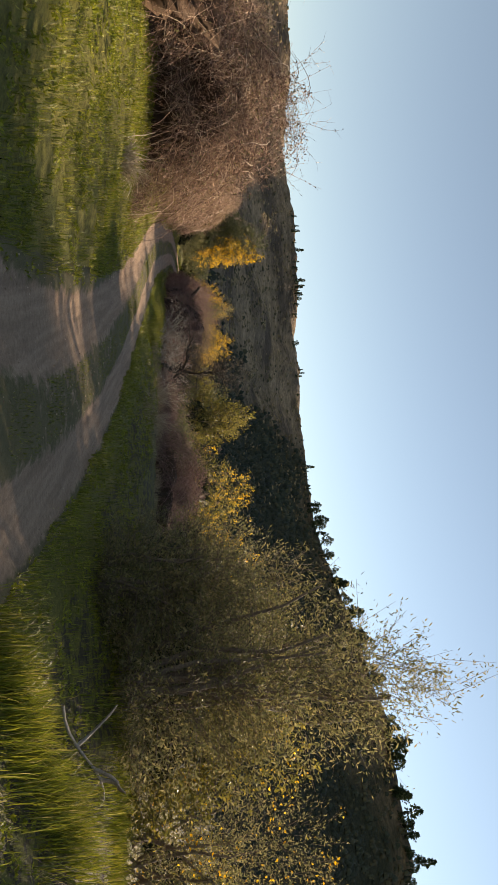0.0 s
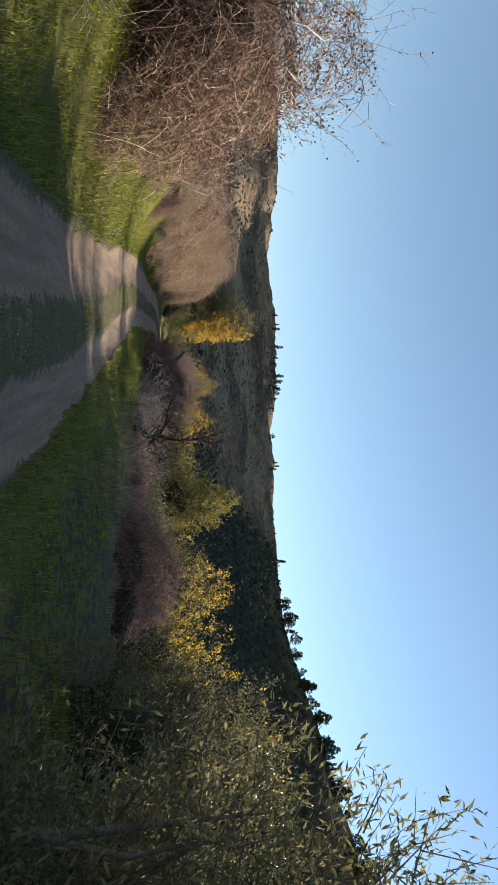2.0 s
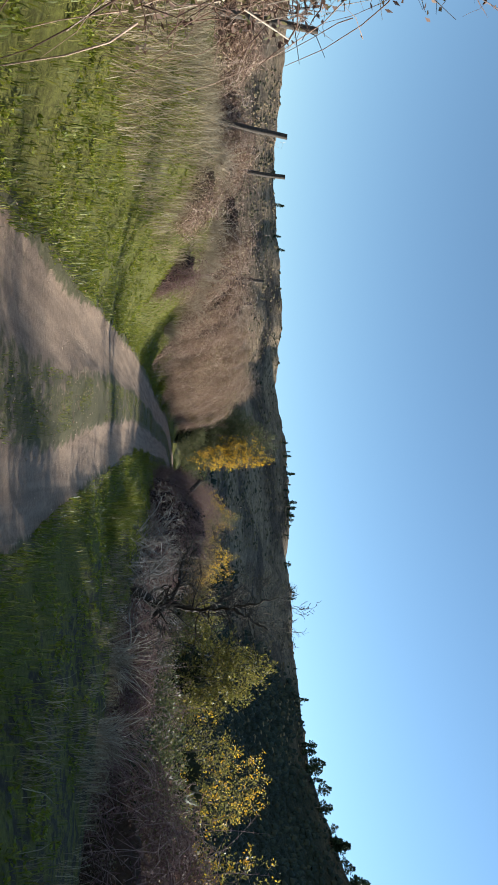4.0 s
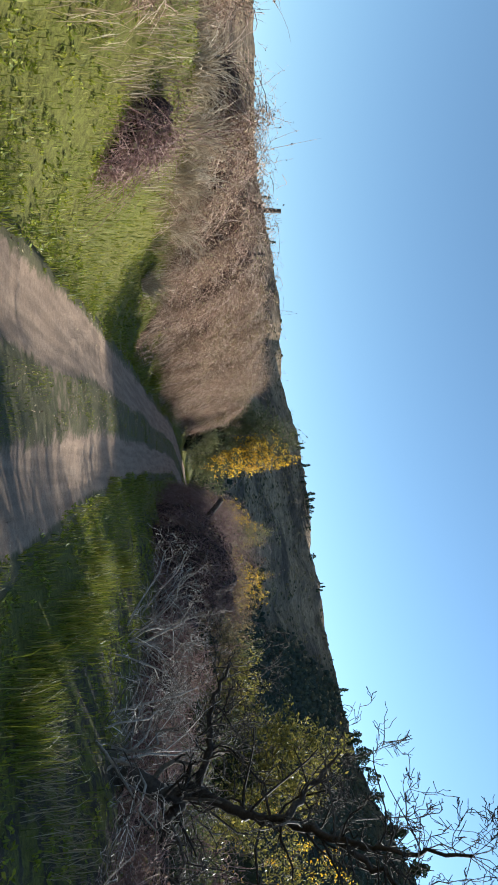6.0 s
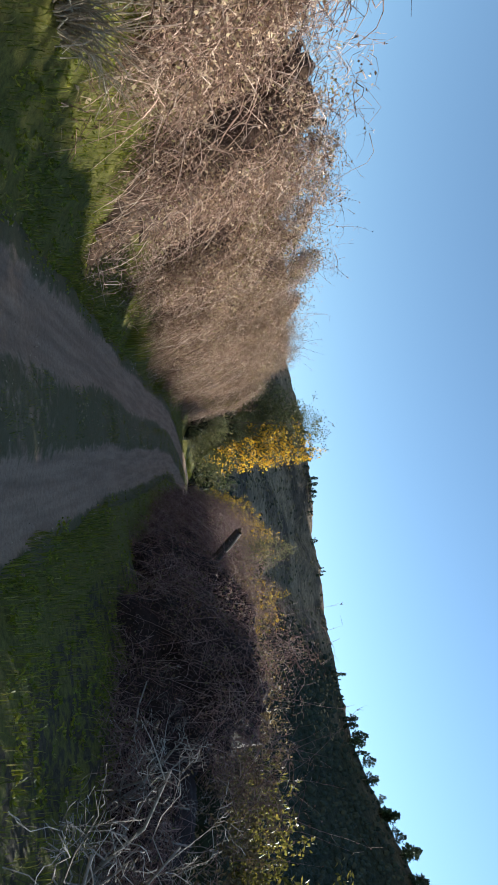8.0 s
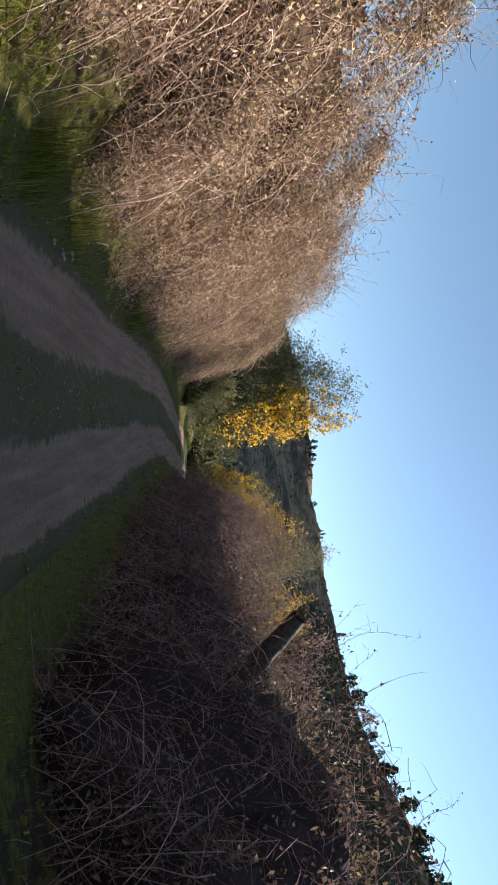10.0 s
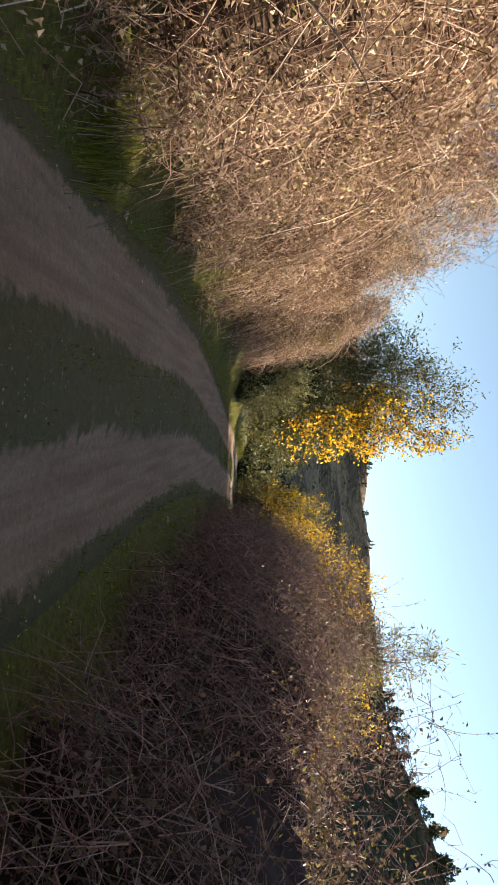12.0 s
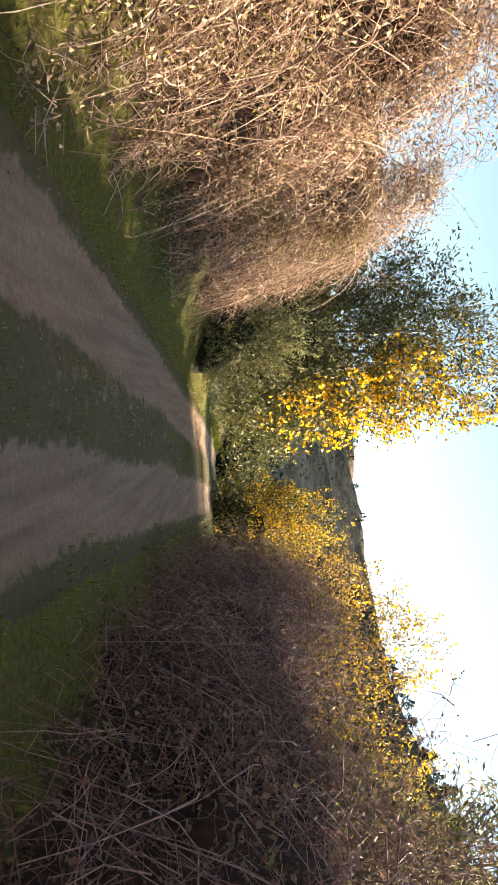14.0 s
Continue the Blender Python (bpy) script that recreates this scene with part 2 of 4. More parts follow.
class Geo:
    """Gathers triangles and quads, then makes one mesh of them."""

    def __init__(self):
        self.v, self.f, self.count = [], [], 0

    def add(self, v, f):
        self.v.append(np.asarray(v, np.float32))
        self.f.append(np.asarray(f, np.int64) + self.count)
        self.count += len(v)
        return self

    def tubes(self, path, radius, sides=3):
        """path: N x K x 3; radius: N x K. Closed at neither end: the ends taper."""
        path, radius = np.asarray(path, float), np.asarray(radius, float)
        n, k = path.shape[:2]
        if not n:
            return self
        way = unit(np.gradient(path, axis=1))
        ref = np.where(np.abs(way[:, :1, 2:3]) > 0.8, [[[1.0, 0, 0]]], [[[0, 0, 1.0]]])
        a = unit(np.cross(way, ref))
        b = np.cross(way, a)
        ang = np.arange(sides) * 2 * np.pi / sides
        ring = path[:, :, None] + radius[:, :, None, None] * (a[:, :, None] * np.cos(ang)[:, None] + b[:, :, None] * np.sin(ang)[:, None])
        idx = np.arange(n * k * sides).reshape(n, k, sides)
        nxt = np.roll(idx, -1, axis=2)
        f = np.stack([idx[:, :-1], nxt[:, :-1], nxt[:, 1:], idx[:, 1:]], -1).reshape(-1, 4)
        return self.add(ring.reshape(-1, 3), f)

    def leaves(self, at, way, length, width, r, cup=0.15):
        """Pointed blades from at along way, folded a little along the middle."""
        n = len(at)
        if not n:
            return self
        way = unit(way)
        side = unit(np.cross(way, anyway(r, n)))
        up = np.cross(side, way)
        length, width = np.broadcast_to(length, n)[:, None], np.broadcast_to(width, n)[:, None]
        mid = at + way * length * 0.45
        v = np.stack([at, mid + side * width / 2 + up * width * cup, at + way * length, mid - side * width / 2 + up * width * cup], 1)
        return self.add(v.reshape(-1, 3), np.arange(4 * n).reshape(n, 4))

    def blades(self, at, lean, height, width):
        """Grass: a quad that narrows and a tip, bent over by lean."""
        n = len(at)
        if not n:
            return self
        height, width = np.broadcast_to(height, n)[:, None], np.broadcast_to(width, n)[:, None]
        side = unit(np.cross(lean + [0, 0, 1e-3], [0, 0, 1.0]))
        up = np.array([[0, 0, 1.0]])
        mid = at + up * height * 0.6 + lean * height * 0.25
        tip = at + up * height * 0.95 + lean * height * 0.9
        v = np.stack([at - side * width / 2, at + side * width / 2, mid + side * width * 0.35, mid - side * width * 0.35, tip], 1).reshape(-1, 3)
        o = self.count + 5 * np.arange(n)[:, None]
        self.v.append(v.astype(np.float32))
        self.f += [o + [0, 1, 2, 3], o + [3, 2, 4]]
        self.count += len(v)
        return self

    def mesh(self, name, material, smooth=False):
        me = bpy.data.meshes.new(name)
        v = np.concatenate(self.v) if self.v else np.zeros((0, 3), np.float32)
        corner, start, total = [], [], []
        at = 0
        for f in self.f:
            k = f.shape[1]
            corner.append(f.reshape(-1))
            start.append(at + k * np.arange(len(f)))
            at += f.size
        me.vertices.add(len(v))
        me.vertices.foreach_set("co", v.reshape(-1))
        corner, start = np.concatenate(corner), np.concatenate(start)
        me.loops.add(len(corner))
        me.loops.foreach_set("vertex_index", corner.astype(np.int32))
        me.polygons.add(len(start))
        me.polygons.foreach_set("loop_start", start.astype(np.int32))
        me.update(calc_edges=True)
        me.validate()
        if smooth:
            me.polygons.foreach_set("use_smooth", np.ones(len(me.polygons), bool))
        me.materials.append(material)
        return me


def thing(name, at, label, category, group="", kind=""):
    ob = new(name)
    ob.location = at
    return tagged(ob, label, category, group, kind)


def part(name, geo, material, parent, label="", smooth=False, kind=""):
    """One mesh object under a thing; the geometry is given in the thing's own space."""
    ob = new(name, geo.mesh(name, material, smooth))
    ob.parent = parent
    return tagged(ob, label, kind=kind)


def single(name, geo, material, label, category, kind="", group="", smooth=False, at=(0, 0, 0)):
    ob = new(name, geo.mesh(name, material, smooth))
    ob.location = at
    return tagged(ob, label, category, group, kind)


# ---- the lie of the land ----
def track_x(y):
    """The middle of the track."""
    y = np.asarray(y, float)
    p = np.polyval([-3.5e-6, 5.266e-4, -2.63012e-2, 0.4342337, 0.1353387], np.clip(y, 0, 60)) - 0.17
    p = p + np.minimum(y, 0) * 0.42
    t = np.maximum(y - 60, 0)
    return p - 0.12 - 0.1 * ease(60, 66, y) + 0.0125 * np.minimum(t, 6.5) ** 2 + 0.15 * np.maximum(t - 6.5, 0) + 0.006 * np.clip(t - 22, 0, 40) ** 2


def track_z(y):
    y = np.asarray(y, float)
    c = np.clip(y, 0, 59.5)
    z = 1.15e-5 * c ** 3 - 9.863e-4 * c ** 2 + 6.32316e-2 * c - 0.56
    return z + np.clip(y - 59.5, 0, 13) * 0.068 + np.clip(y - 72.5, 0, 7.5) * 0.06 + np.clip(y - 80, 0, 10.5) * 0.042 - np.clip(y - 92, 0, 20) * 0.06 + np.minimum(y, 0) * 0.04


SKY_AZ = [-180, -90, -40, -26, -19, -15, -8, -3.5, 2.5, 7, 10, 14, 18, 24, 27, 30, 33, 37, 42, 46, 52, 58, 70, 100, 180]
SKY_EL = [9, 8, 7.5, 8.1, 9.6, 10.2, 10.3, 11.5, 12.2, 12.1, 12.6, 12.7, 13.2, 13.9, 14.7, 15.7, 16.7, 17.6, 18.9, 18.8, 19.0, 14.5, 12, 11, 9]
RIDGE = 1500.0


def bank(y):
    return np.interp(y, [-10, 12, 20, 30, 42, 55, 66, 75, 100], [0.3, 0.25, 0.5, 1.4, 2.1, 2.1, 1.8, 1.2, 1.0])


def land(x, y):
    """The ground's height."""
    x, y = np.asarray(x, float), np.asarray(y, float)
    u = x - track_x(y)
    z = track_z(y) + ease(1.75, 5.6, -u) * (bank(y) + 0.4) + 0.035 * np.clip(-u - 7, 0, 70)
    z = z + ease(1.7, 3.0, u) * 0.15 + ease(2.6, 5.5, u) * (0.3 + np.interp(y, [40, 50, 75, 95], [0, 0.5, 0.7, 0.3])) - ease(6, 30, u) * 0.6
    rough = ease(1.6, 2.8, np.abs(u))
    z = z + rough * ((fbm(x * 0.35, y * 0.35, 3) - 0.47) * 0.55 + (vnoise(x * 2.1, y * 2.1, 9) - 0.5) * 0.09)
    return z


def hill_z(az, r):
    """Mountains round the valley: height in the direction az (degrees) at the distance r."""
    el = np.interp(az, SKY_AZ, SKY_EL)
    top = np.tan(np.radians(el)) * RIDGE
    t = np.clip((r - 120) / (RIDGE - 120), 0, 1)
    s = t ** 1.45
    gully = np.abs(fbm(az * 0.11 + 3, r * 0.0016, 21, 3) - 0.45) * 2.2 + fbm(az * 0.45, r * 0.006, 31, 3) * 0.35
    dip = np.clip(1 - gully, 0, 1) * np.clip(4 * t * (1 - t), 0, 1) * 0.24
    crest = (fbm(az * 1.3, r * 0 + 2, 41, 3) - 0.45) * 10 * ease(0.8, 1, t)
    return top * s * (1 - dip) * np.where(r > RIDGE, 1 - 0.25 * (r - RIDGE) / RIDGE, 1) + crest + 1.5

# ---- ground, track, hills ----
def grid_object(name, X, Y, Z, material, label, category, attr=None):
    n, m = X.shape
    idx = np.arange(n * m).reshape(n, m)
    g = Geo().add(np.stack([X, Y, Z], -1).reshape(-1, 3), np.stack([idx[:-1, :-1], idx[:-1, 1:], idx[1:, 1:], idx[1:, :-1]], -1).reshape(-1, 4))
    ob = single(name, g, material, label, category, "structure", smooth=True)
    if attr is not None:
        ob.data.attributes.new("grass", "FLOAT", "POINT").data.foreach_set("value", attr.reshape(-1).astype(np.float32))
    return ob


def spread(inner, step, outer, growth=1.09):
    """Coordinates that are dense in the middle and wider outside."""
    v = list(np.arange(inner[0], inner[1], step))
    for sign, edge in ((1, outer[1]), (-1, outer[0])):
        d = step
        e = v[-1] if sign > 0 else v[0]
        more = []
        while (edge - e) * sign > 0:
            d = d * growth
            e += sign * d
            more.append(e)
        v = v + more if sign > 0 else more[::-1] + v
    return np.array(v)


GX, GY = np.meshgrid(spread((-7, 8), 0.2, (-125, 125)), spread((-5, 96), 0.3, (-110, 130)), indexing="ij")
GU = GX - track_x(GY)
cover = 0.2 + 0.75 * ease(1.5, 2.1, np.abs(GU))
# dark soil replaces grass on the shaded verge and hedge foot, standing in for shade
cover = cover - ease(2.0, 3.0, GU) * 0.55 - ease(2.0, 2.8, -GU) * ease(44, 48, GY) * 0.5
grid_object("ground", GX, GY, land(GX, GY) - 0.09 * (1 - ease(1.55, 2.0, np.abs(GU))), GROUND, "rough grassy ground beside a dirt track, soil colour darkening the shaded verges", "ground", cover)

RU, RY = np.meshgrid(np.linspace(-2.0, 2.0, 81), np.arange(-12, 112, 0.2), indexing="ij")
RX = RU + track_x(RY)
wob = (vnoise(RY * 0.35, RU * 0, 5) - 0.5) * 0.25
left, right = np.exp(-((RU + 0.98 + wob) / 0.5) ** 4), np.exp(-((RU - 1.02 + wob) / 0.48) ** 4)
RZ = track_z(RY) + 0.02 - 0.055 * left - 0.055 * right - 0.09 * ease(1.6, 2.0, np.abs(RU)) + (fbm(RX * 3, RY * 1.3, 7) - 0.47) * 0.06 + (vnoise(RX * 9, RY * 5, 8) - 0.5) * 0.012
strip = np.clip(0.55 - 0.75 * left - 0.75 * right + 0.5 * ease(1.45, 1.8, np.abs(RU)), 0, 1) + (vnoise(RX * 1.5, RY * 0.5, 12) - 0.5) * 0.3
grid_object("road", RX, RY, RZ, ROAD, "rutted dirt track with a grassy strip down the middle", "dirt track", strip)


def road_z(x, y):
    u = x - track_x(y)
    return track_z(y) + 0.02 - 0.055 * np.exp(-((u + 0.98) / 0.5) ** 4) - 0.055 * np.exp(-((u - 1.02) / 0.48) ** 4)


def hill_place(az, r):
    x, y = r * np.sin(np.radians(az)), 30 + r * np.cos(np.radians(az))
    z = hill_z(az, r) + (land(x, y) - 1.8) * (1 - ease(100, 260, r))
    return x, y, z


AZ = np.concatenate([np.arange(-180, -50, 3.0), np.arange(-50, 75, 0.5), np.arange(75, 180.1, 3.0)])
RR = np.concatenate([np.geomspace(92, RIDGE, 90), [RIDGE * 1.03, RIDGE * 1.1, RIDGE * 1.3, RIDGE * 1.7]])
HA, HR = np.meshgrid(AZ, RR, indexing="ij")


def woodland(az, rad):
    """How thickly trees stand on the slopes, 0 to 1; laid over the shaded slopes."""
    edge = np.interp(az, [-40, -14, -8, 0, 6, 10, 14, 18], [150, 180, 220, 340, 520, 680, 900, 1500])
    wave = (fbm(az * 0.35, rad * 0.004, 71) - 0.47) * 1.1
    return np.clip(0.5 + (edge - rad) / 380 + wave, 0, 1)


grid_object("hills", *hill_place(HA, HR), HILL, "scrub-covered mountain slopes round the valley", "hills", woodland(HA, HR))


def clump(g, at, size, r, tall=1.0, n=5):
    """Many small rough blobs: squashed, uneven five-sided lumps."""
    at = np.asarray(at, float)
    k = len(at)
    ang = np.arange(n) * 2 * np.pi / n
    rings = []
    for h, w in ((0.0, 0.9), (0.55, 0.95)):
        rad = size[:, None] * w * r.uniform(0.55, 1.15, (k, n))
        rings.append(np.stack([at[:, :1] + rad * np.cos(ang), at[:, 1:2] + rad * np.sin(ang), at[:, 2:] + (size * tall * h)[:, None] * r.uniform(0.7, 1.3, (k, n))], -1))
    top = at + np.stack([r.normal(0, 0.2, k) * size, r.normal(0, 0.2, k) * size, size * tall * r.uniform(0.9, 1.3, k)], -1)
    v = np.concatenate([np.concatenate(rings, 1), top[:, None]], 1)
    o = np.arange(k)[:, None, None] * (2 * n + 1)
    i = np.arange(n)
    j = (i + 1) % n
    base = g.count
    g.v.append(v.reshape(-1, 3).astype(np.float32))
    g.f += [(base + o + np.stack([i, j, n + j, n + i], -1)).reshape(-1, 4), (base + o + np.stack([n + i, n + j, np.full(n, 2 * n)], -1)).reshape(-1, 3)]
    g.count += k * (2 * n + 1)


def hillside_cover():
    r = np.random.default_rng(11)
    g = Geo()
    n = 9000
    az, rad = r.uniform(-34, 24, n), 160 * (RIDGE / 160) ** r.uniform(0, 1, n) ** 0.45
    keep = (vnoise(az * 1.4, rad * 0.02, 61) * 0.6 + vnoise(az * 0.4, rad * 0.006, 62) * 0.5) > 0.42
    az, rad = az[keep], rad[keep]
    x, y, z = hill_place(az, rad)
    clump(g, np.stack([x, y, z - 0.4], -1), r.uniform(0.8, 2.6, len(x)) * (0.6 + rad / 1100), r, 0.8)
    single("hillside_scrub", g, SCRUB, "low brown and olive scrub on the far slopes", "scrub", "stuff")
    g = Geo()
    n = 14000
    az, rad = r.uniform(-14, 64, n), 170 * (1480 / 170) ** r.uniform(0, 1, n) ** 0.6
    keep = r.uniform(0, 1, n) < woodland(az, rad)
    az, rad = az[keep], rad[keep]
    x, y, z = hill_place(az, rad)
    clump(g, np.stack([x, y, z - 0.5], -1), r.uniform(1.1, 3.6, len(x)) * (0.17 + rad / 740), r, 1.5)
    single("far_woodland", g, WOOD_SHADE, "evergreen woodland, its dark colour standing in for the mountainside's shade", "woods", "stuff")


hillside_cover()


def far_pine(height, seed, broad):
    r = np.random.default_rng(seed)
    pine = thing("far_pine", (0, 0, 0), "dark round-crowned pine on the mountain ridge" if broad else "slender dark pine on the mountain ridge", "tree", "pines on the ridge")
    part("trunk", Geo().tubes([[[0, 0, -2], [0.2, 0, height * 0.5], [0, 0.1, height * 0.95]]], [[0.3, 0.2, 0.05]], 5), BARK, pine)
    g = Geo()
    tiers = 8
    for k in range(tiers):
        f = k / (tiers - 1)
        z = height * ((0.3 if broad else 0.2) + (0.65 if broad else 0.78) * f)
        wide = height * (0.26 * math.sin(math.pi * (0.2 + 0.75 * f)) if broad else 0.15 * (1 - f * 0.85))
        off = r.normal(0, wide * 0.35, 2)
        n = 34
        a = r.uniform(0, 2 * np.pi, n)
        rad = wide * r.uniform(0.1, 1, n) * r.uniform(0.6, 1.3)
        at = np.stack([off[0] + rad * np.cos(a), off[1] + rad * np.sin(a), z + r.normal(0, height * 0.03, n)], -1)
        g.leaves(at, np.stack([np.cos(a), np.sin(a), r.normal(0.1, 0.5, n)], -1), height * r.uniform(0.08, 0.15), height * 0.09, r)
    part("crown", g, PINE_LEAF, pine)
    return pine


def ridge_pines():
    r = np.random.default_rng(5)
    slim = [far_pine(h, i, False) for i, h in enumerate((13.0, 18.0, 22.0))]
    round_ = [far_pine(h, 10 + i, True) for i, h in enumerate((13.0, 17.0, 21.0))]
    used = set()
    spots = [-24, -21.5, -20.4, -3.4, -2.6, -2.2, -1.2, -0.6, 0.4, 0.9, 1.6, 2.0, 2.3, 2.45, 2.6, 2.9, 3.1, 3.25, 3.6, 4.1, 5.0, 7.6, 10.0, 10.3, 10.6, 12.3, 16.5, 19.0, 19.4, 19.9, 20.2, 21, 21.5]
    spots += list(np.sort(r.uniform(22.5, 53, 90)))
    for i, az in enumerate(spots):
        rad = RIDGE * r.uniform(0.97, 1.0)
        x, y, z = hill_place(np.array(az), np.array(rad))
        stock = (round_ if r.uniform() < (0.7 if az > 22 else 0.2) else slim)[int(r.integers(0, 3))]
        m = pose(float(x), float(y), float(z) - 1, 0, 0, r.uniform(0, 360)) @ Matrix.Scale(r.uniform(0.6, 1.15) * (2.1 if az > 22 else 1.05), 4)
        if stock.name not in used:
            used.add(stock.name)
            stock.matrix_basis = m
        else:
            ob = copy_thing(stock, m)
            ob.scale = m.to_scale()


ridge_pines()


# ---- plants ----
def dome(r, n, a, b, h, inner, seed, low=0.0):
    """Points in the outer shell of a lumpy mound, and their outward ways."""
    d = anyway(r, n)
    d[:, 2] = np.abs(d[:, 2])
    d[:, 2] = np.maximum(d[:, 2], low)
    d = unit(d)
    az = np.arctan2(d[:, 1], d[:, 0])
    lump = 0.78 + 0.5 * vnoise(az * 2.2 + 10, d[:, 2] * 3.5, seed) * 0.75 + 0.12 * vnoise(az * 6 + 20, d[:, 2] * 8, seed + 1)
    rad = lump * r.uniform(inner, 1, n) ** 0.6
    size = np.array([a, b, h])
    return d * size * rad[:, None], unit(d / size)


def arcs(r, at, way, length, droop, k=5, wave=0.06):
    s = np.linspace(0, 1, k)[None, :, None]
    length = np.broadcast_to(length, len(at))[:, None, None]
    droop = np.broadcast_to(droop, len(at))[:, None, None]
    side = anyway(r, len(at))[:, None]
    return at[:, None] + way[:, None] * length * s + np.array([0, 0, -1.0]) * droop * length * s ** 2 + side * np.sin(s * np.pi * 1.7) * wave * length


def tapered(r, n, k, lo, hi):
    return r.uniform(lo, hi, n)[:, None] * np.linspace(1, 0.35, k)[None]


def settle(x, y, sink=0.05):
    return (x, y, float(land(np.array(x), np.array(y))) - sink)


def mound(g, a, b, h, seed, n=40, m=12, scale=0.62, rough=0.14):
    """A lumpy solid shell that fills a bush; its dark material stands for inner shade."""
    r = np.random.default_rng(seed + 900)
    az, t = np.meshgrid(np.linspace(0, 2 * np.pi, n, endpoint=False), np.linspace(0.0, 1, m), indexing="ij")
    zed = np.sin(t * np.pi / 2)
    d = np.stack([np.cos(az) * np.sqrt(1 - zed ** 2 + 1e-6), np.sin(az) * np.sqrt(1 - zed ** 2 + 1e-6), zed], -1)
    wrap = np.arctan2(d[..., 1], d[..., 0])
    lump = (0.78 + 0.375 * vnoise(wrap * 2.2 + 10, zed * 3.5, seed) + 0.12 * vnoise(wrap * 6 + 20, zed * 8, seed + 1)) * scale * (1 + r.normal(0, rough, az.shape))
    cap = zed ** 3
    lump = lump * (1 - cap) + 0.95 * scale * cap
    v = d * np.array([a, b, h]) * lump[..., None] - [0, 0, 0.05]
    v[:, 0, 2] = -0.5
    idx = np.arange(n * m).reshape(n, m)
    nxt = np.roll(idx, -1, axis=0)
    g.add(v.reshape(-1, 3), np.stack([idx[:, :-1], nxt[:, :-1], nxt[:, 1:], idx[:, 1:]], -1).reshape(-1, 4))


SHOOTS = {}


def shoot_mesh(k, material):
    """One of a few long bowed shoots with short side twigs, a metre long along z."""
    key = (k, material.name)
    if key not in SHOOTS:
        r = np.random.default_rng(1000 + k)
        p = arcs(r, np.zeros((1, 3)), np.array([[0, 0, 1.0]]), 1.0, 0.0, 9, 0.05)
        p[0, :, 0] += np.linspace(0, 1, 9) ** 2 * r.uniform(0.15, 0.5)
        g = Geo().tubes(p, [0.0042 * np.linspace(1, 0.3, 9)], 4)
        n = r.integers(3, 8)
        i = r.integers(3, 9, n)
        w = unit(anyway(r, n) + [0.2, 0, 0.8])
        g.tubes(arcs(r, p[0, i], w, r.uniform(0.06, 0.22, n), 0.1, 4), tapered(r, n, 4, 0.002, 0.003), 3)
        q = r.integers(3, 9, 7)
        g.leaves(p[0, q], anyway(r, 7), 0.03, 0.02, r)
        SHOOTS[key] = g.mesh("shoot", material)
    return SHOOTS[key]


def follow(p, x, y):
    """Lets a mound lie on sloping ground."""
    q = p.copy()
    q[..., 2] += land(x + p[..., 0], y + p[..., 1]) - land(np.array(x), np.array(y))
    return q


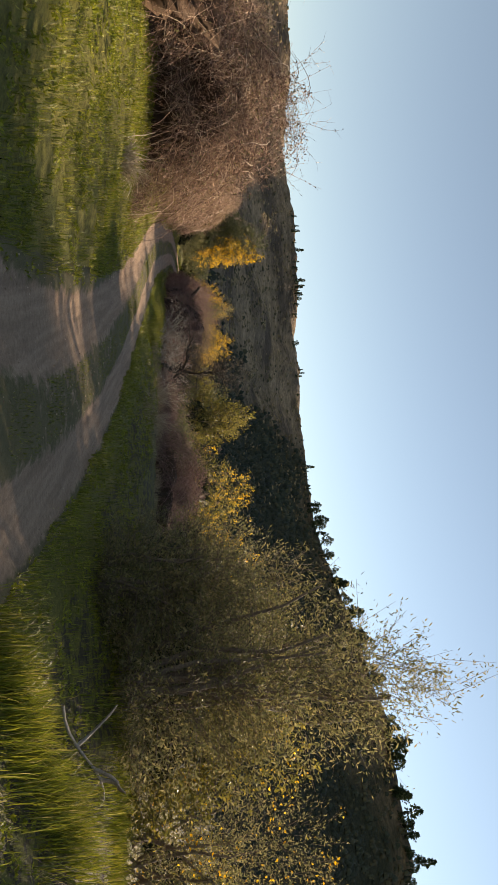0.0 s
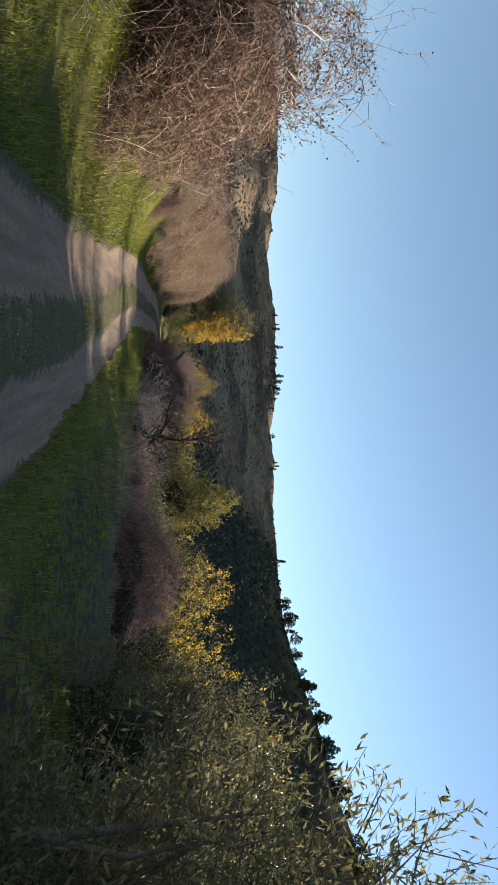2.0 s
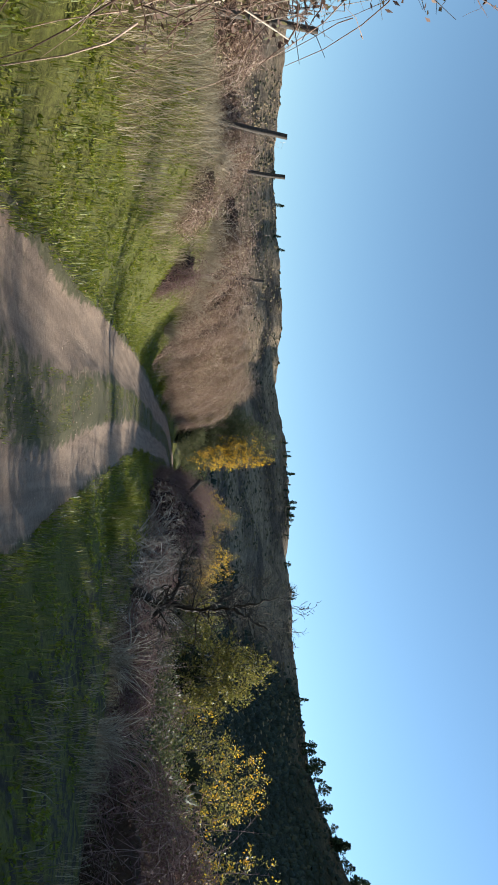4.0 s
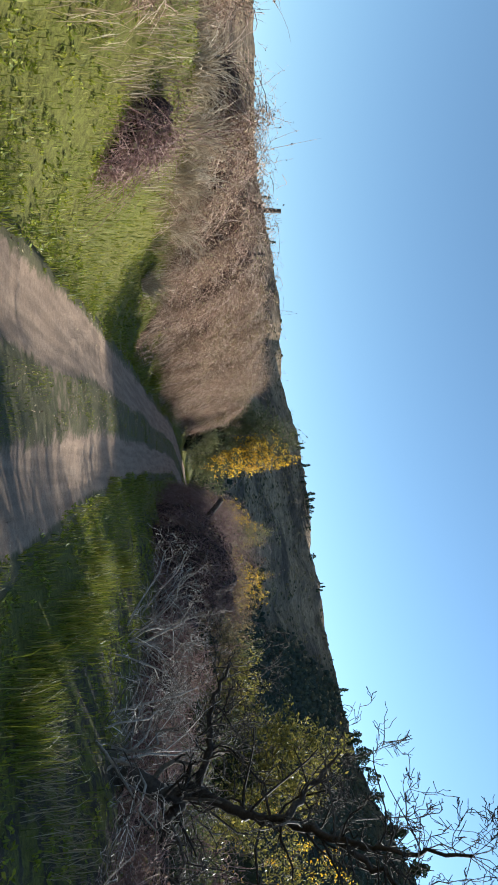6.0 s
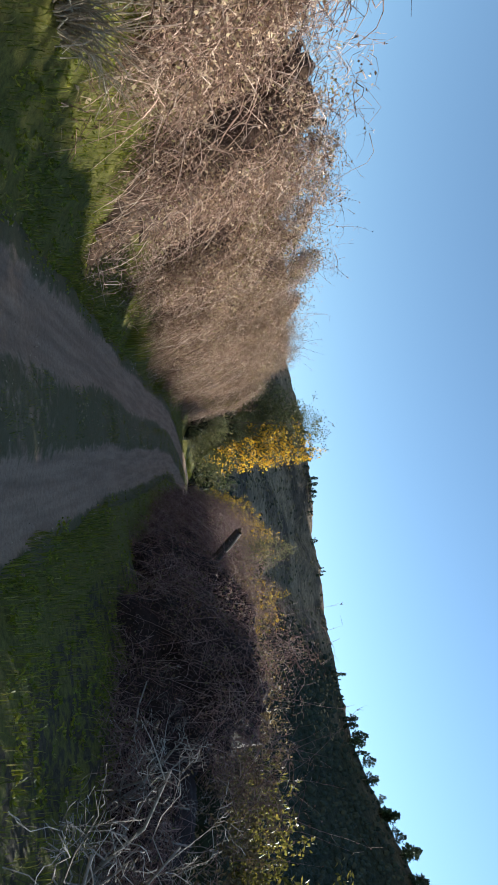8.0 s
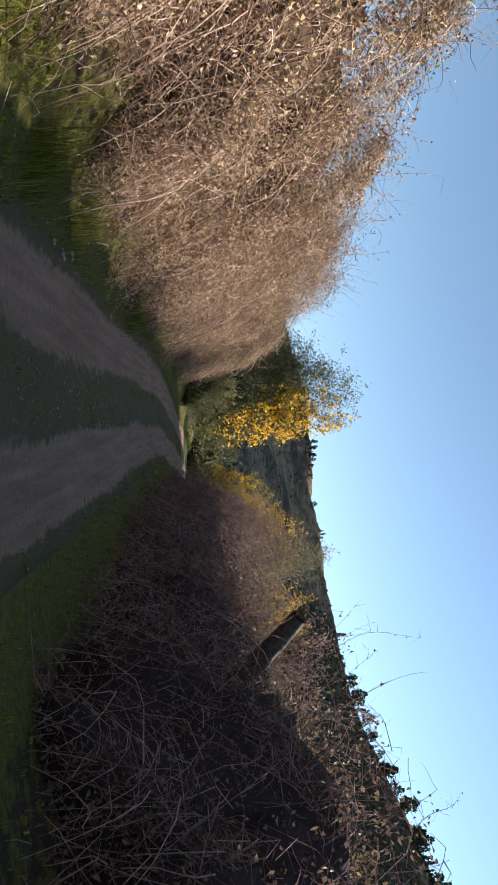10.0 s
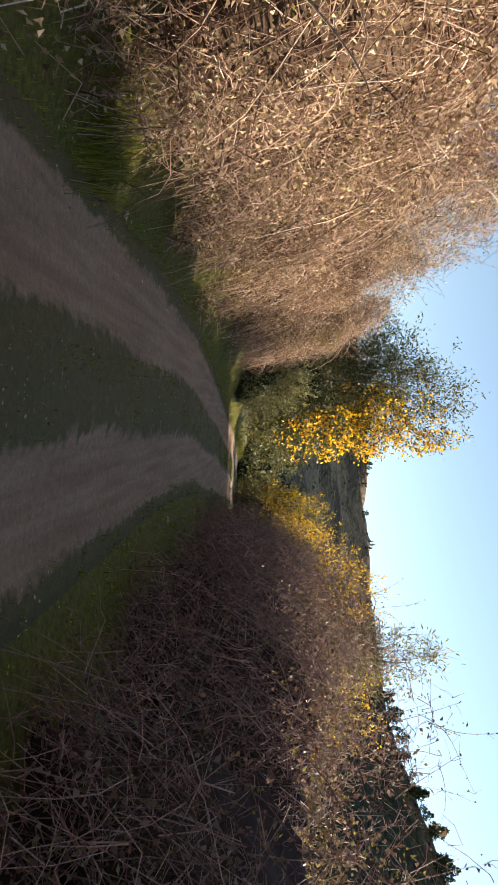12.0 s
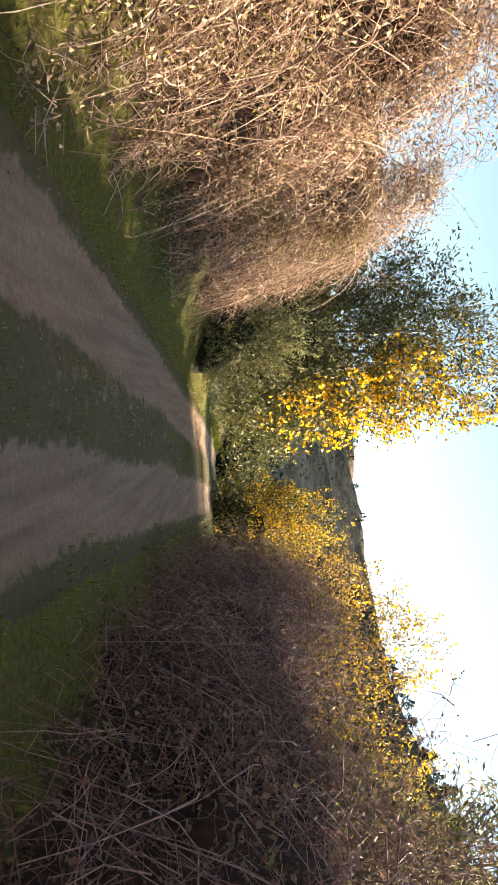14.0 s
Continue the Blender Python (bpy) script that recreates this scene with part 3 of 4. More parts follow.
def bramble(x, y, a, b, h, seed, canes=1500, leaves=2500, long=30, turn=0.0, red=False, label="", group="brambles along the track", thick=1.0, side=1, green=0.0, core=None, fill=0.7, inner=0.55, wood=None):
    """A mound of tangled dry canes with withered leaves, and long shoots that arch out of it."""
    r = np.random.default_rng(seed)
    ob = thing("bramble_bush", settle(x, y), label or "dense tangle of dry reddish-brown bramble canes", "bramble", group)
    ob.rotation_euler.z = radians(turn)
    wood, leaf = (CANE_RED, RED_LEAF) if red else (wood or CANE, RED_LEAF if wood else DRY_LEAF)

    def rough(p):
        """Hollows and bulges a foot or two across."""
        q = fbm(p[..., 1] * 1.5 + p[..., 0] * 0.8, p[..., 2] * 1.5 - p[..., 0] * 0.6, seed + 5, 3)
        return p * (1 + 0.55 * (q - 0.45))[..., None], q

    # an added solid shell, dark in place of the shade between the canes
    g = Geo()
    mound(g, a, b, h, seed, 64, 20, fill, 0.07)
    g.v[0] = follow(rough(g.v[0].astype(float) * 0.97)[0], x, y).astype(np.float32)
    part("matted_core", g, core or (CORE_SHADE_DEEP if red else CORE_SHADE), ob, "dark shell for the shaded inside of the bush", kind="stuff")

    def shell(n, inner, f=1.0):
        p, o = dome(r, 2 * n, a * f, b * f, h * f, inner, seed)
        s = np.where((p[:, 0] * side < 0) & (r.uniform(0, 1, 2 * n) < 0.85), -1, 1)
        t = np.where((p[:, 1] > 0) & (r.uniform(0, 1, 2 * n) < 0.45), -1, 1)
        lump_shift = np.stack([s, t, np.ones(2 * n)], -1)
        p, o = p * lump_shift, o * lump_shift
        p, q = rough(p)
        best = np.argsort(-(q + r.normal(0, 0.09, 2 * n)))[:n]
        r.shuffle(best)
        return follow(p[best], x, y), o[best]

    g = Geo()
    p, o = shell(canes, inner)
    way = unit(o * 0.45 + anyway(r, canes) * 0.9 + np.array([0, 0, 0.3]))
    half, rest = canes * 4 // 10, canes * 17 // 20
    g.tubes(arcs(r, (p - way * 0.25)[:half], way[:half], r.uniform(0.3, 0.95, half), r.uniform(0.1, 1.1, half), 4, 0.17), tapered(r, half, 4, 0.0022 * thick, 0.0058 * thick))
    g.tubes(arcs(r, (p - way * 0.15)[half:rest], way[half:rest], r.uniform(0.1, 0.4, rest - half), 0.0, 2, 0.0), tapered(r, rest - half, 2, 0.0018 * thick, 0.004 * thick))
    p, o, n = p[rest:], o[rest:], canes - rest
    turn_ = 9.0 * fbm(p[:, 1] * 0.5 + p[:, 0] * 0.3, p[:, 2] * 0.6, seed + 8, 2) + r.normal(0, 1.9, n)
    across = unit(np.cross(o, [0, 0, 1.0]) + 1e-4)
    flow = unit(across * np.cos(turn_)[:, None] + np.cross(across, o) * np.sin(turn_)[:, None] + o * 0.3 + np.array([0, 0, 0.25]))
    g.tubes(arcs(r, p, flow, r.uniform(0.4, 1.1, n), r.uniform(0.4, 1.1, n), 5, 0.08), tapered(r, n, 5, 0.003 * thick, 0.0068 * thick))
    part("cane_tangle", g, wood, ob, kind="stuff")
    p, o = shell(3 * long, 0.7)
    high = np.argsort(-(p[:, 2] / h + r.normal(0, 0.35, 3 * long)))[:long]
    p, o = p[high], o[high]
    way = unit(o * 0.8 + anyway(r, long) * 0.6 + np.array([0, 0, 0.7]))
    for i in range(long):
        sh = new("shoot", shoot_mesh(int(r.integers(0, 10)), wood))
        sh.parent = ob
        L = r.uniform(0.5, 1.5)
        sh.matrix_basis = Matrix.Translation(Vector(p[i] - way[i] * 0.2)) @ Vector(way[i]).to_track_quat("Z", "X").to_matrix().to_4x4() @ Matrix.Rotation(r.uniform(0, 6.28), 4, "Z") @ Matrix.Diagonal((thick, thick, L, 1))
    g = Geo()
    p, o = shell(leaves, inner, 0.97)
    g.leaves(p, unit(anyway(r, leaves) + o * 0.3), r.uniform(0.03, 0.085, leaves), r.uniform(0.018, 0.05, leaves), r, 0.4)
    part("foliage", g, leaf, ob, "withered leaves", kind="stuff")
    if green:
        n = int(leaves * green)
        p, o = shell(n, 0.7, 1.0)
        keep = vnoise(p[:, 1] * 1.2, p[:, 2] * 1.2, seed + 3) > 0.60
        p, o = p[keep], o[keep]
        g = Geo().leaves(p, unit(anyway(r, len(p)) + o), r.uniform(0.025, 0.05, len(p)), r.uniform(0.014, 0.03, len(p)), r)
        part("green_leaf_patch", g, OLIVE_LEAF, ob, "patches of green leaves", kind="stuff")
    return ob


def limb_set(r, base, way, length, radius, levels, kids, spread_, shrink, k=6, wave=0.10, droop=0.0, last=3):
    """Branches level by level: lists of paths and radii."""
    out = []
    base, way = np.atleast_2d(base), unit(np.atleast_2d(way))
    length, radius = np.broadcast_to(length, len(base)).copy(), np.broadcast_to(radius, len(base)).copy()
    for level in range(levels):
        k = last if level == levels - 1 and level > 1 else k
        p = arcs(r, base, way, length, droop, k, wave)
        tip = 0.45 if level < levels - 1 else 0.25
        out.append((p, radius[:, None] * np.linspace(1, tip, k)[None]))
        if level == levels - 1:
            break
        n = len(base)
        c = kids[level]
        pick = np.repeat(np.arange(n), c)
        s = r.uniform(0.25, 1.0, len(pick))
        i = np.minimum((s * (k - 1)).astype(int), k - 2)
        fr = (s * (k - 1) - i)[:, None]
        base = p[pick, i] * (1 - fr) + p[pick, i + 1] * fr
        along = unit(p[pick, i + 1] - p[pick, i])
        way = unit(along + anyway(r, len(pick)) * spread_ + np.array([0, 0, 0.15]))
        length = length[pick] * shrink * r.uniform(0.55, 1.15, len(pick)) * (1.1 - 0.4 * s)
        radius = radius[pick] * (1 - 0.5 * s) * 0.55
    return out


def bare_shrub(x, y, height, seed, stems=9, material=None, label="", name="bare_shrub", lean=(0, 0), kids=(6, 5, 4), group="bare shrubs", rad=0.028, flare=0.5, fine=3, thin=3):
    """Grey, leafless, twiggy."""
    r = np.random.default_rng(seed)
    ob = thing(name, settle(x, y), label or "leafless grey twiggy shrub beside the track", "shrub", group)
    way = np.stack([r.normal(lean[0], flare, stems), r.normal(lean[1], flare, stems), np.ones(stems)], -1)
    base = np.stack([r.normal(0, 0.18, stems), r.normal(0, 0.18, stems), np.full(stems, -0.1)], -1)
    sets = limb_set(r, base, way, height * r.uniform(0.65, 1.0, stems), rad * r.uniform(0.6, 1.1, stems), len(kids) + 1, kids, 0.95, 0.52, 5 if fine == 3 else 8, 0.17, 0.12, fine)
    for p, q in zip(*sets[0]):
        part("stem", Geo().tubes([p], [q], 7), material or DEAD, ob, smooth=True)
    g = Geo()
    for p, q in sets[1:]:
        g.tubes(p, np.maximum(q, 0.0026), 3)
    part("twig_spray", g, material or DEAD, ob, kind="stuff")
    return ob


def leafy_shrub(x, y, a, b, h, seed, material, leaves=9000, stems=8, size=(0.05, 0.09), slim=0.35, name="shrub", label="", category="shrub", group="", bloom=0, bloom_top=0.35, twigs=500, low=0.0, bloom_at=None, sink=0.05, core=0.0, core_mat=None, bloom_pull=0.35, bloom_share=0.16):
    """A many-stemmed shrub: stems, twigs, leaves set in sprays, and blossom on part of it."""
    r = np.random.default_rng(seed)
    ob = thing(name, settle(x, y, sink), label, category, group)
    way = np.stack([r.normal(0, a / h, stems), r.normal(0, b / h, stems), np.ones(stems)], -1) * [0.7, 0.7, 1]
    base = np.stack([r.normal(0, 0.12 * a, stems), r.normal(0, 0.12 * b, stems), np.full(stems, -0.1)], -1)
    for p, q in zip(*limb_set(r, base, way, h * r.uniform(0.5, 0.75, stems), 0.05 * h / 4 * r.uniform(0.6, 1.1, stems), 1, (), 0, 0)[0]):
        part("stem", Geo().tubes([p], [q], 6), BARK, ob, smooth=True)
    # an added opaque shell, its colour holding the crown's inner shade
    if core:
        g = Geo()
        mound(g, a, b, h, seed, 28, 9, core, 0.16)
        part("inner_foliage", g, core_mat or DARK_CORE, ob, "dark shell for the shaded inner foliage", kind="stuff")
    p, o = dome(r, twigs, a, b, h, max(0.2, core * 0.9), seed, low)
    w = unit(o + anyway(r, twigs) * 0.6 + [0, 0, 0.3])
    L = r.uniform(0.25, 0.7, twigs) * h / 3.5
    tw = arcs(r, p - w * L[:, None] * 0.7, w, L, 0.1, 2, 0.0)
    part("twig_spray", Geo().tubes(tw, tapered(r, twigs, 2, 0.003, 0.008)), BARK, ob, kind="stuff")
    i = r.integers(0, twigs, leaves)
    s = r.uniform(0.2, 1, leaves)[:, None]
    at = tw[i, 0] * (1 - s) + tw[i, 1] * s + r.normal(0, 0.05 * h / 3.5, (leaves, 3))
    g = Geo().leaves(at, unit(w[i] * 0.8 + anyway(r, leaves)), r.uniform(*size, leaves), r.uniform(*size, leaves) * slim, r)
    part("foliage", g, material, ob, kind="stuff")
    if bloom:
        tip = tw[:, -1]
        score = vnoise(tip[:, 0] * 1.1 + 30, tip[:, 1] * 1.1 + tip[:, 2] * 1.3, seed + 7) + bloom_top * tip[:, 2] / h
        if bloom_at is not None:
            score = score - bloom_pull * np.linalg.norm((tip - np.array(bloom_at)) / [a, b, h * 0.45], axis=1)
        good = np.argsort(-score)[: max(8, int(twigs * bloom_share))]
        i = r.choice(good, bloom)
        s = r.uniform(0.3, 1.05, bloom)[:, None]
        at = (tw[i, 0] + tw[i, 1]) / 2 * (1 - s) + tw[i, 1] * s + r.normal(0, 0.05 * h / 3.5, (bloom, 3))
        g = Geo().leaves(at, anyway(r, bloom), r.uniform(0.035, 0.075, bloom) * h / 3.5, r.uniform(0.03, 0.055, bloom) * h / 3.5, r, 0.3)
        part("blossom", g, GORSE_BLOOM, ob, "bright yellow blossom", kind="stuff")
    return ob


# ---- the mounds of brambles on the bank ----
HEDGE = [
    # x, y, half width, half length, height
    (-5.0, 46.6, 2.2, 2.5, 2.6), (-4.9, 50.2, 2.3, 2.7, 3.1), (-4.7, 53.8, 2.3, 2.7, 3.5), (-4.7, 57.4, 2.3, 2.8, 3.9),
    (-4.9, 61.0, 2.3, 2.7, 4.2), (-4.9, 64.5, 2.3, 2.6, 4.4), (-4.5, 67.8, 2.1, 2.3, 4.0), (-4.0, 70.8, 1.9, 2.0, 3.4), (-3.7, 73.6, 1.7, 1.7, 2.9),
]
for k, (hx, hy, ha, hb, hh) in enumerate(HEDGE):
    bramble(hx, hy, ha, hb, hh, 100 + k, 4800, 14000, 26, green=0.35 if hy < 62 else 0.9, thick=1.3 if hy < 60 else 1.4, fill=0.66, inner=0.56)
for k, (hx, hy, ha, hb, hh) in enumerate([(-6.0, 36.6, 2.2, 2.0, 1.5), (-5.3, 39.8, 2.3, 2.2, 1.9), (-4.8, 43.2, 2.2, 2.1, 2.4), (-8.2, 33.4, 2.2, 2.2, 1.2), (-9.2, 29.5, 2.0, 2.6, 1.1), (-8.6, 41.5, 2.2, 3.0, 1.0)]):
    bramble(hx, hy, ha, hb, hh, 130 + k, 3000, 5000, 12, thick=1.35)
bramble(-3.5, 18.2, 2.6, 2.6, 3.5, 141, 7500, 16000, 40, label="reddish-brown bramble bush with long pale shoots", side=0, green=0.4, thick=1.5, fill=0.56, inner=0.5, wood=CANE_DARK)
bramble(-6.2, 15.0, 2.6, 2.8, 3.0, 142, 2600, 3000, 16, side=0, wood=CANE_DARK)
leafy_shrub(-2.4, 18.9, 1.2, 1.2, 3.7, 145, RED_LEAF, 3800, 9, (0.04, 0.09), 0.5, "hawthorn", "tall thorny shrub with dark withered leaves above the brambles", "shrub", "", 0, 0, 480, 0.15)
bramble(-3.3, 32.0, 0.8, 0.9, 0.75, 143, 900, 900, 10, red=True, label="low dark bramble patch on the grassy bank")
bramble(-4.4, 29.2, 0.9, 1.2, 0.8, 144, 900, 900, 10)

# ---- the shrubs beyond the bend ----
leafy_shrub(-1.9, 79.8, 3.9, 2.8, 9.1, 201, GORSE_LEAF, 44000, 9, (0.10, 0.22), 0.36, "flowering_shrub", "tall green shrub with bright yellow blossom beside the track", "flowering shrub", "flowering shrubs", 3000, 0.0, 2600, bloom_at=(4.0, -1.6, 5.6), core=0.34, bloom_pull=1.5, bloom_share=0.13)
leafy_shrub(-1.7, 76.2, 1.5, 1.3, 2.8, 202, SAGE_LEAF, 14000, 6, (0.05, 0.10), 0.4, "shrub", "small grey-green shrub at the foot of the bank", "shrub", "", 0, 0, 900, core=0.5)
leafy_shrub(5.2, 86.6, 2.2, 1.9, 5.4, 203, OLIVE_LEAF, 9000, 8, (0.10, 0.18), 0.4, "flowering_shrub", "flowering shrub covered in orange-yellow blossom", "flowering shrub", "flowering shrubs", 4600, 0.3, 1200, core=0.45, bloom_at=(-0.6, -1.6, 4.2), bloom_pull=0.2, bloom_share=0.5)
leafy_shrub(5.9, 74.4, 2.1, 1.9, 5.4, 204, GOLD_LEAF, 7000, 8, (0.07, 0.13), 0.4, "flowering_shrub", "open flowering shrub covered in orange-yellow blossom", "flowering shrub", "flowering shrubs", 1700, 0.4, 1000, bloom_at=(-0.6, -1.2, 4.0), bloom_pull=0.35, bloom_share=0.4)
leafy_shrub(10.3, 75.6, 2.9, 2.2, 5.4, 205, OLIVE_LEAF, 6000, 8, (0.09, 0.16), 0.4, "flowering_shrub", "broad flowering shrub covered in orange blossom behind the thicket", "flowering shrub", "flowering shrubs", 4200, 0.4, 1200, core=0.4, bloom_at=(-0.6, -1.6, 4.0), bloom_pull=0.2, bloom_share=0.5)
for k, (sx, sy, sa, sh) in enumerate([(2.6, 99.0, 2.6, 4.2), (7.4, 98.0, 3.2, 5.0), (14.0, 96.0, 4.0, 6.0), (-5.0, 92.0, 4.0, 5.0), (19.0, 88.0, 4.0, 6.0)]):
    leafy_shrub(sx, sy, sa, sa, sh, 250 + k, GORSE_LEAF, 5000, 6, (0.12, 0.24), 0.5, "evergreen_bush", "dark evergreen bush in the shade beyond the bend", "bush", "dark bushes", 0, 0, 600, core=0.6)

# ---- willows by the start of the track ----
leafy_shrub(7.0, 9.3, 1.8, 1.9, 6.5, 211, WILLOW_LEAF, 24000, 11, (0.06, 0.12), 0.26, "willow", "tall many-stemmed willow with narrow olive leaves", "willow", "willows", 0, 0, 1300, 0.1)
leafy_shrub(5.6, 10.3, 1.2, 1.2, 4.0, 216, WILLOW_LEAF, 11000, 9, (0.06, 0.12), 0.24, "willow", "slim many-stemmed willow beside the track", "willow", "willows", 0, 0, 900, 0.1)
leafy_shrub(14.5, 12.8, 2.3, 2.3, 5.3, 212, WILLOW_LEAF, 12000, 9, (0.07, 0.12), 0.28, "willow", "broad willow bush with olive and yellowing leaves", "willow", "willows", 300, 0.5, 900)
leafy_shrub(8.2, 15.9, 1.7, 1.7, 3.2, 213, WILLOW_LEAF, 15000, 9, (0.04, 0.08), 0.32, "willow", "leafy willow bush in shade", "willow", "willows", 120, 0.5, 900, core=0.42)
# gorse leaf instead of willow leaf: the darker green stands in for shade
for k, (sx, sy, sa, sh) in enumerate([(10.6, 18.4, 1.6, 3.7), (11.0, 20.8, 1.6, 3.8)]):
    leafy_shrub(sx, sy, sa, sa, sh, 264 + k, GORSE_LEAF, 11000, 9, (0.06, 0.11), 0.3, "willow", "leafy willow bush with leaves darkened for the shade it stands in", "willow", "willows", 0, 0, 900, core=0.36)
# dense bush added among the willows to keep the verge in shade
leafy_shrub(8.3, 12.2, 1.9, 2.0, 3.9, 217, WILLOW_LEAF, 10000, 9, (0.07, 0.13), 0.28, "willow", "dense willow bush with olive leaves", "willow", "willows", 0, 0, 800, core=0.5)
# mostly unseen trees, added up-sun to throw shade on track and verge
for k, (sx, sy, sa, sh, sc) in enumerate([(11.2, 15.8, 2.1, 4.6, 0.5), (12.4, 19.8, 2.2, 4.9, 0.8), (13.4, 22.4, 2.2, 5.3, 0.85), (16.0, 26.4, 2.5, 6.5, 0.75), (18.8, 30.4, 2.6, 6.8, 0.75)]):
    # the nearer ones take the darker gorse leaf as their shaded tone
    leafy_shrub(sx, sy, sa, sa, sh, 240 + k, GORSE_LEAF if sy < 24 else OLIVE_LEAF, 4500, 6, (0.09, 0.16), 0.42, "willow", "tall leafy willow added at the edge of the field to shade the track", "willow", "willows", 0, 0.5, 600, core=sc)
# two hidden shrubs, added to block sun from the track's start and verge
leafy_shrub(10.8, 12.6, 2.0, 2.0, 4.4, 214, OLIVE_LEAF, 10000, 8, (0.09, 0.16), 0.42, "shrub", "olive-green shrub behind the willows, added for its shade", "shrub", "olive shrubs", 200, 0.5, 700, core=0.45)
leafy_shrub(12.0, 7.4, 1.4, 1.4, 5.2, 218, OLIVE_LEAF, 7000, 8, (0.08, 0.14), 0.4, "shrub", "olive-green shrub behind the willows, added for its shade", "shrub", "olive shrubs", 60, 0.5, 600, core=0.7)

# ---- the hedge across the field ----
for k, (sx, sy, sa, sh, bl) in enumerate([(9.4, 48.6, 2.0, 3.0, 0), (11.8, 46.3, 2.4, 5.9, 0), (18.6, 50.5, 3.4, 6.8, 900), (18.6, 39.4, 2.9, 6.1, 1200), (21.0, 37.6, 2.6, 4.8, 1100), (24.2, 34.0, 3.0, 4.4, 200), (27.0, 29.5, 3.0, 4.6, 0), (29.0, 24.0, 3.0, 4.6, 100)]):
    leafy_shrub(sx, sy, sa, sa, sh, 220 + k, OLIVE_LEAF, 13000 if k == 1 else 7000 if k < 4 else 4500, 7, (0.10, 0.19), 0.45, "shrub", "olive-green shrub with scattered yellow blossom" if bl else "olive-green shrub in the hedge", "shrub", "olive shrubs", bl, 0.6, 700, core=0.5)
for k, (hx, hy, ha, hb, hh) in enumerate([(8.7, 39.0, 1.9, 1.9, 1.3), (11.5, 38.4, 2.0, 2.0, 1.9), (15.0, 35.5, 2.2, 2.2, 2.4), (18.5, 32.5, 2.3, 2.3, 2.5), (15.0, 22.0, 2.2, 2.2, 2.4), (18.0, 26.0, 2.3, 2.3, 2.4), (8.8, 25.2, 1.9, 1.9, 2.0), (10.8, 27.8, 2.0, 2.0, 2.1), (12.4, 31.0, 2.0, 2.0, 2.2)]):
    bramble(hx, hy, ha, hb, hh, 280 + k, 1300, 3200, 8, 0, True, "low thicket of purplish bare brambles in the field", "field brambles", 1.9, -1, core=CORE_SHADE, fill=0.48)

# ---- dead and bare shrubs by the track ----
for k, (sx, sy, sh, st) in enumerate([(5.0, 31.8, 2.0, 8), (5.9, 33.4, 2.1, 9), (4.9, 35.8, 2.2, 10), (5.2, 38.4, 2.3, 9), (6.8, 29.2, 1.9, 7), (5.2, 41.5, 2.1, 8)]):
    bare_shrub(sx, sy, sh, 231 + k, st, flare=0.85, rad=0.026)


def dead_tree():
    """A crooked dead tree: a leaning trunk, a few long limbs, bare side branches."""
    r = np.random.default_rng(240)
    foot = np.array(settle(5.6, 32.1, 0.2))
    ob = thing("dead_tree", tuple(foot), "dead dark tree with twisted bare branches over the brambles", "tree")
    foot[2] += 0.3
    knot = (5.68, 31.92, 2.7)
    limbs = [("trunk", [(5.6, 32.1, 1.2), (5.4, 32.0, 1.85), (5.72, 31.95, 2.3), knot], 0.13, 0.10),
             ("limb", [knot, (5.1, 31.87, 2.92), (4.45, 31.7, 2.95), (3.9, 31.5, 3.2)], 0.06, 0.015),
             ("limb", [knot, (6.07, 32.0, 2.25), (6.8, 32.05, 2.2), (7.6, 32.2, 2.5)], 0.075, 0.03),
             ("limb", [knot, (5.72, 31.3, 3.2), (5.55, 30.7, 3.7), (5.35, 29.8, 4.1), (5.1, 29.1, 4.45), (4.8, 28.4, 4.9)], 0.075, 0.012),
             ("limb", [(5.55, 30.7, 3.7), (5.3, 31.0, 4.1), (5.0, 31.1, 4.5)], 0.045, 0.012),
             ("limb", [(5.35, 29.8, 4.1), (5.5, 29.3, 4.5), (5.6, 28.6, 4.8)], 0.045, 0.012)]
    sprays = Geo()
    for name, pts, r0, r1 in limbs:
        pts = np.array(pts) - foot
        k = 6 * (len(pts) - 1) + 1
        s = np.linspace(0, len(pts) - 1, k)
        p = np.stack([np.interp(s, np.arange(len(pts)), pts[:, i]) for i in range(3)], -1)
        p[1:-1] = (p[:-2] + 2 * p[1:-1] + p[2:]) / 4 + r.normal(0, 0.02, (k - 2, 3))
        part(name, Geo().tubes([p], [np.linspace(r0, r1, k) * r.uniform(0.85, 1.15, k)], 8), DEAD_DARK, ob, smooth=True)
        n = 5 if name == "trunk" else 3 * k // 2
        i = r.integers(k // 4, k, n)
        for q, w in limb_set(r, p[i], anyway(r, n) + [0, -0.2, 0.5], r.uniform(0.4, 1.1, n), np.linspace(r0, r1, k)[i] * 0.35, 3, (4, 4), 0.9, 0.55, 6, 0.16, 0.05, 4):
            sprays.tubes(q, np.maximum(w, 0.0035), 4)
    part("twig_spray", sprays, DEAD_DARK, ob, kind="stuff")


dead_tree()


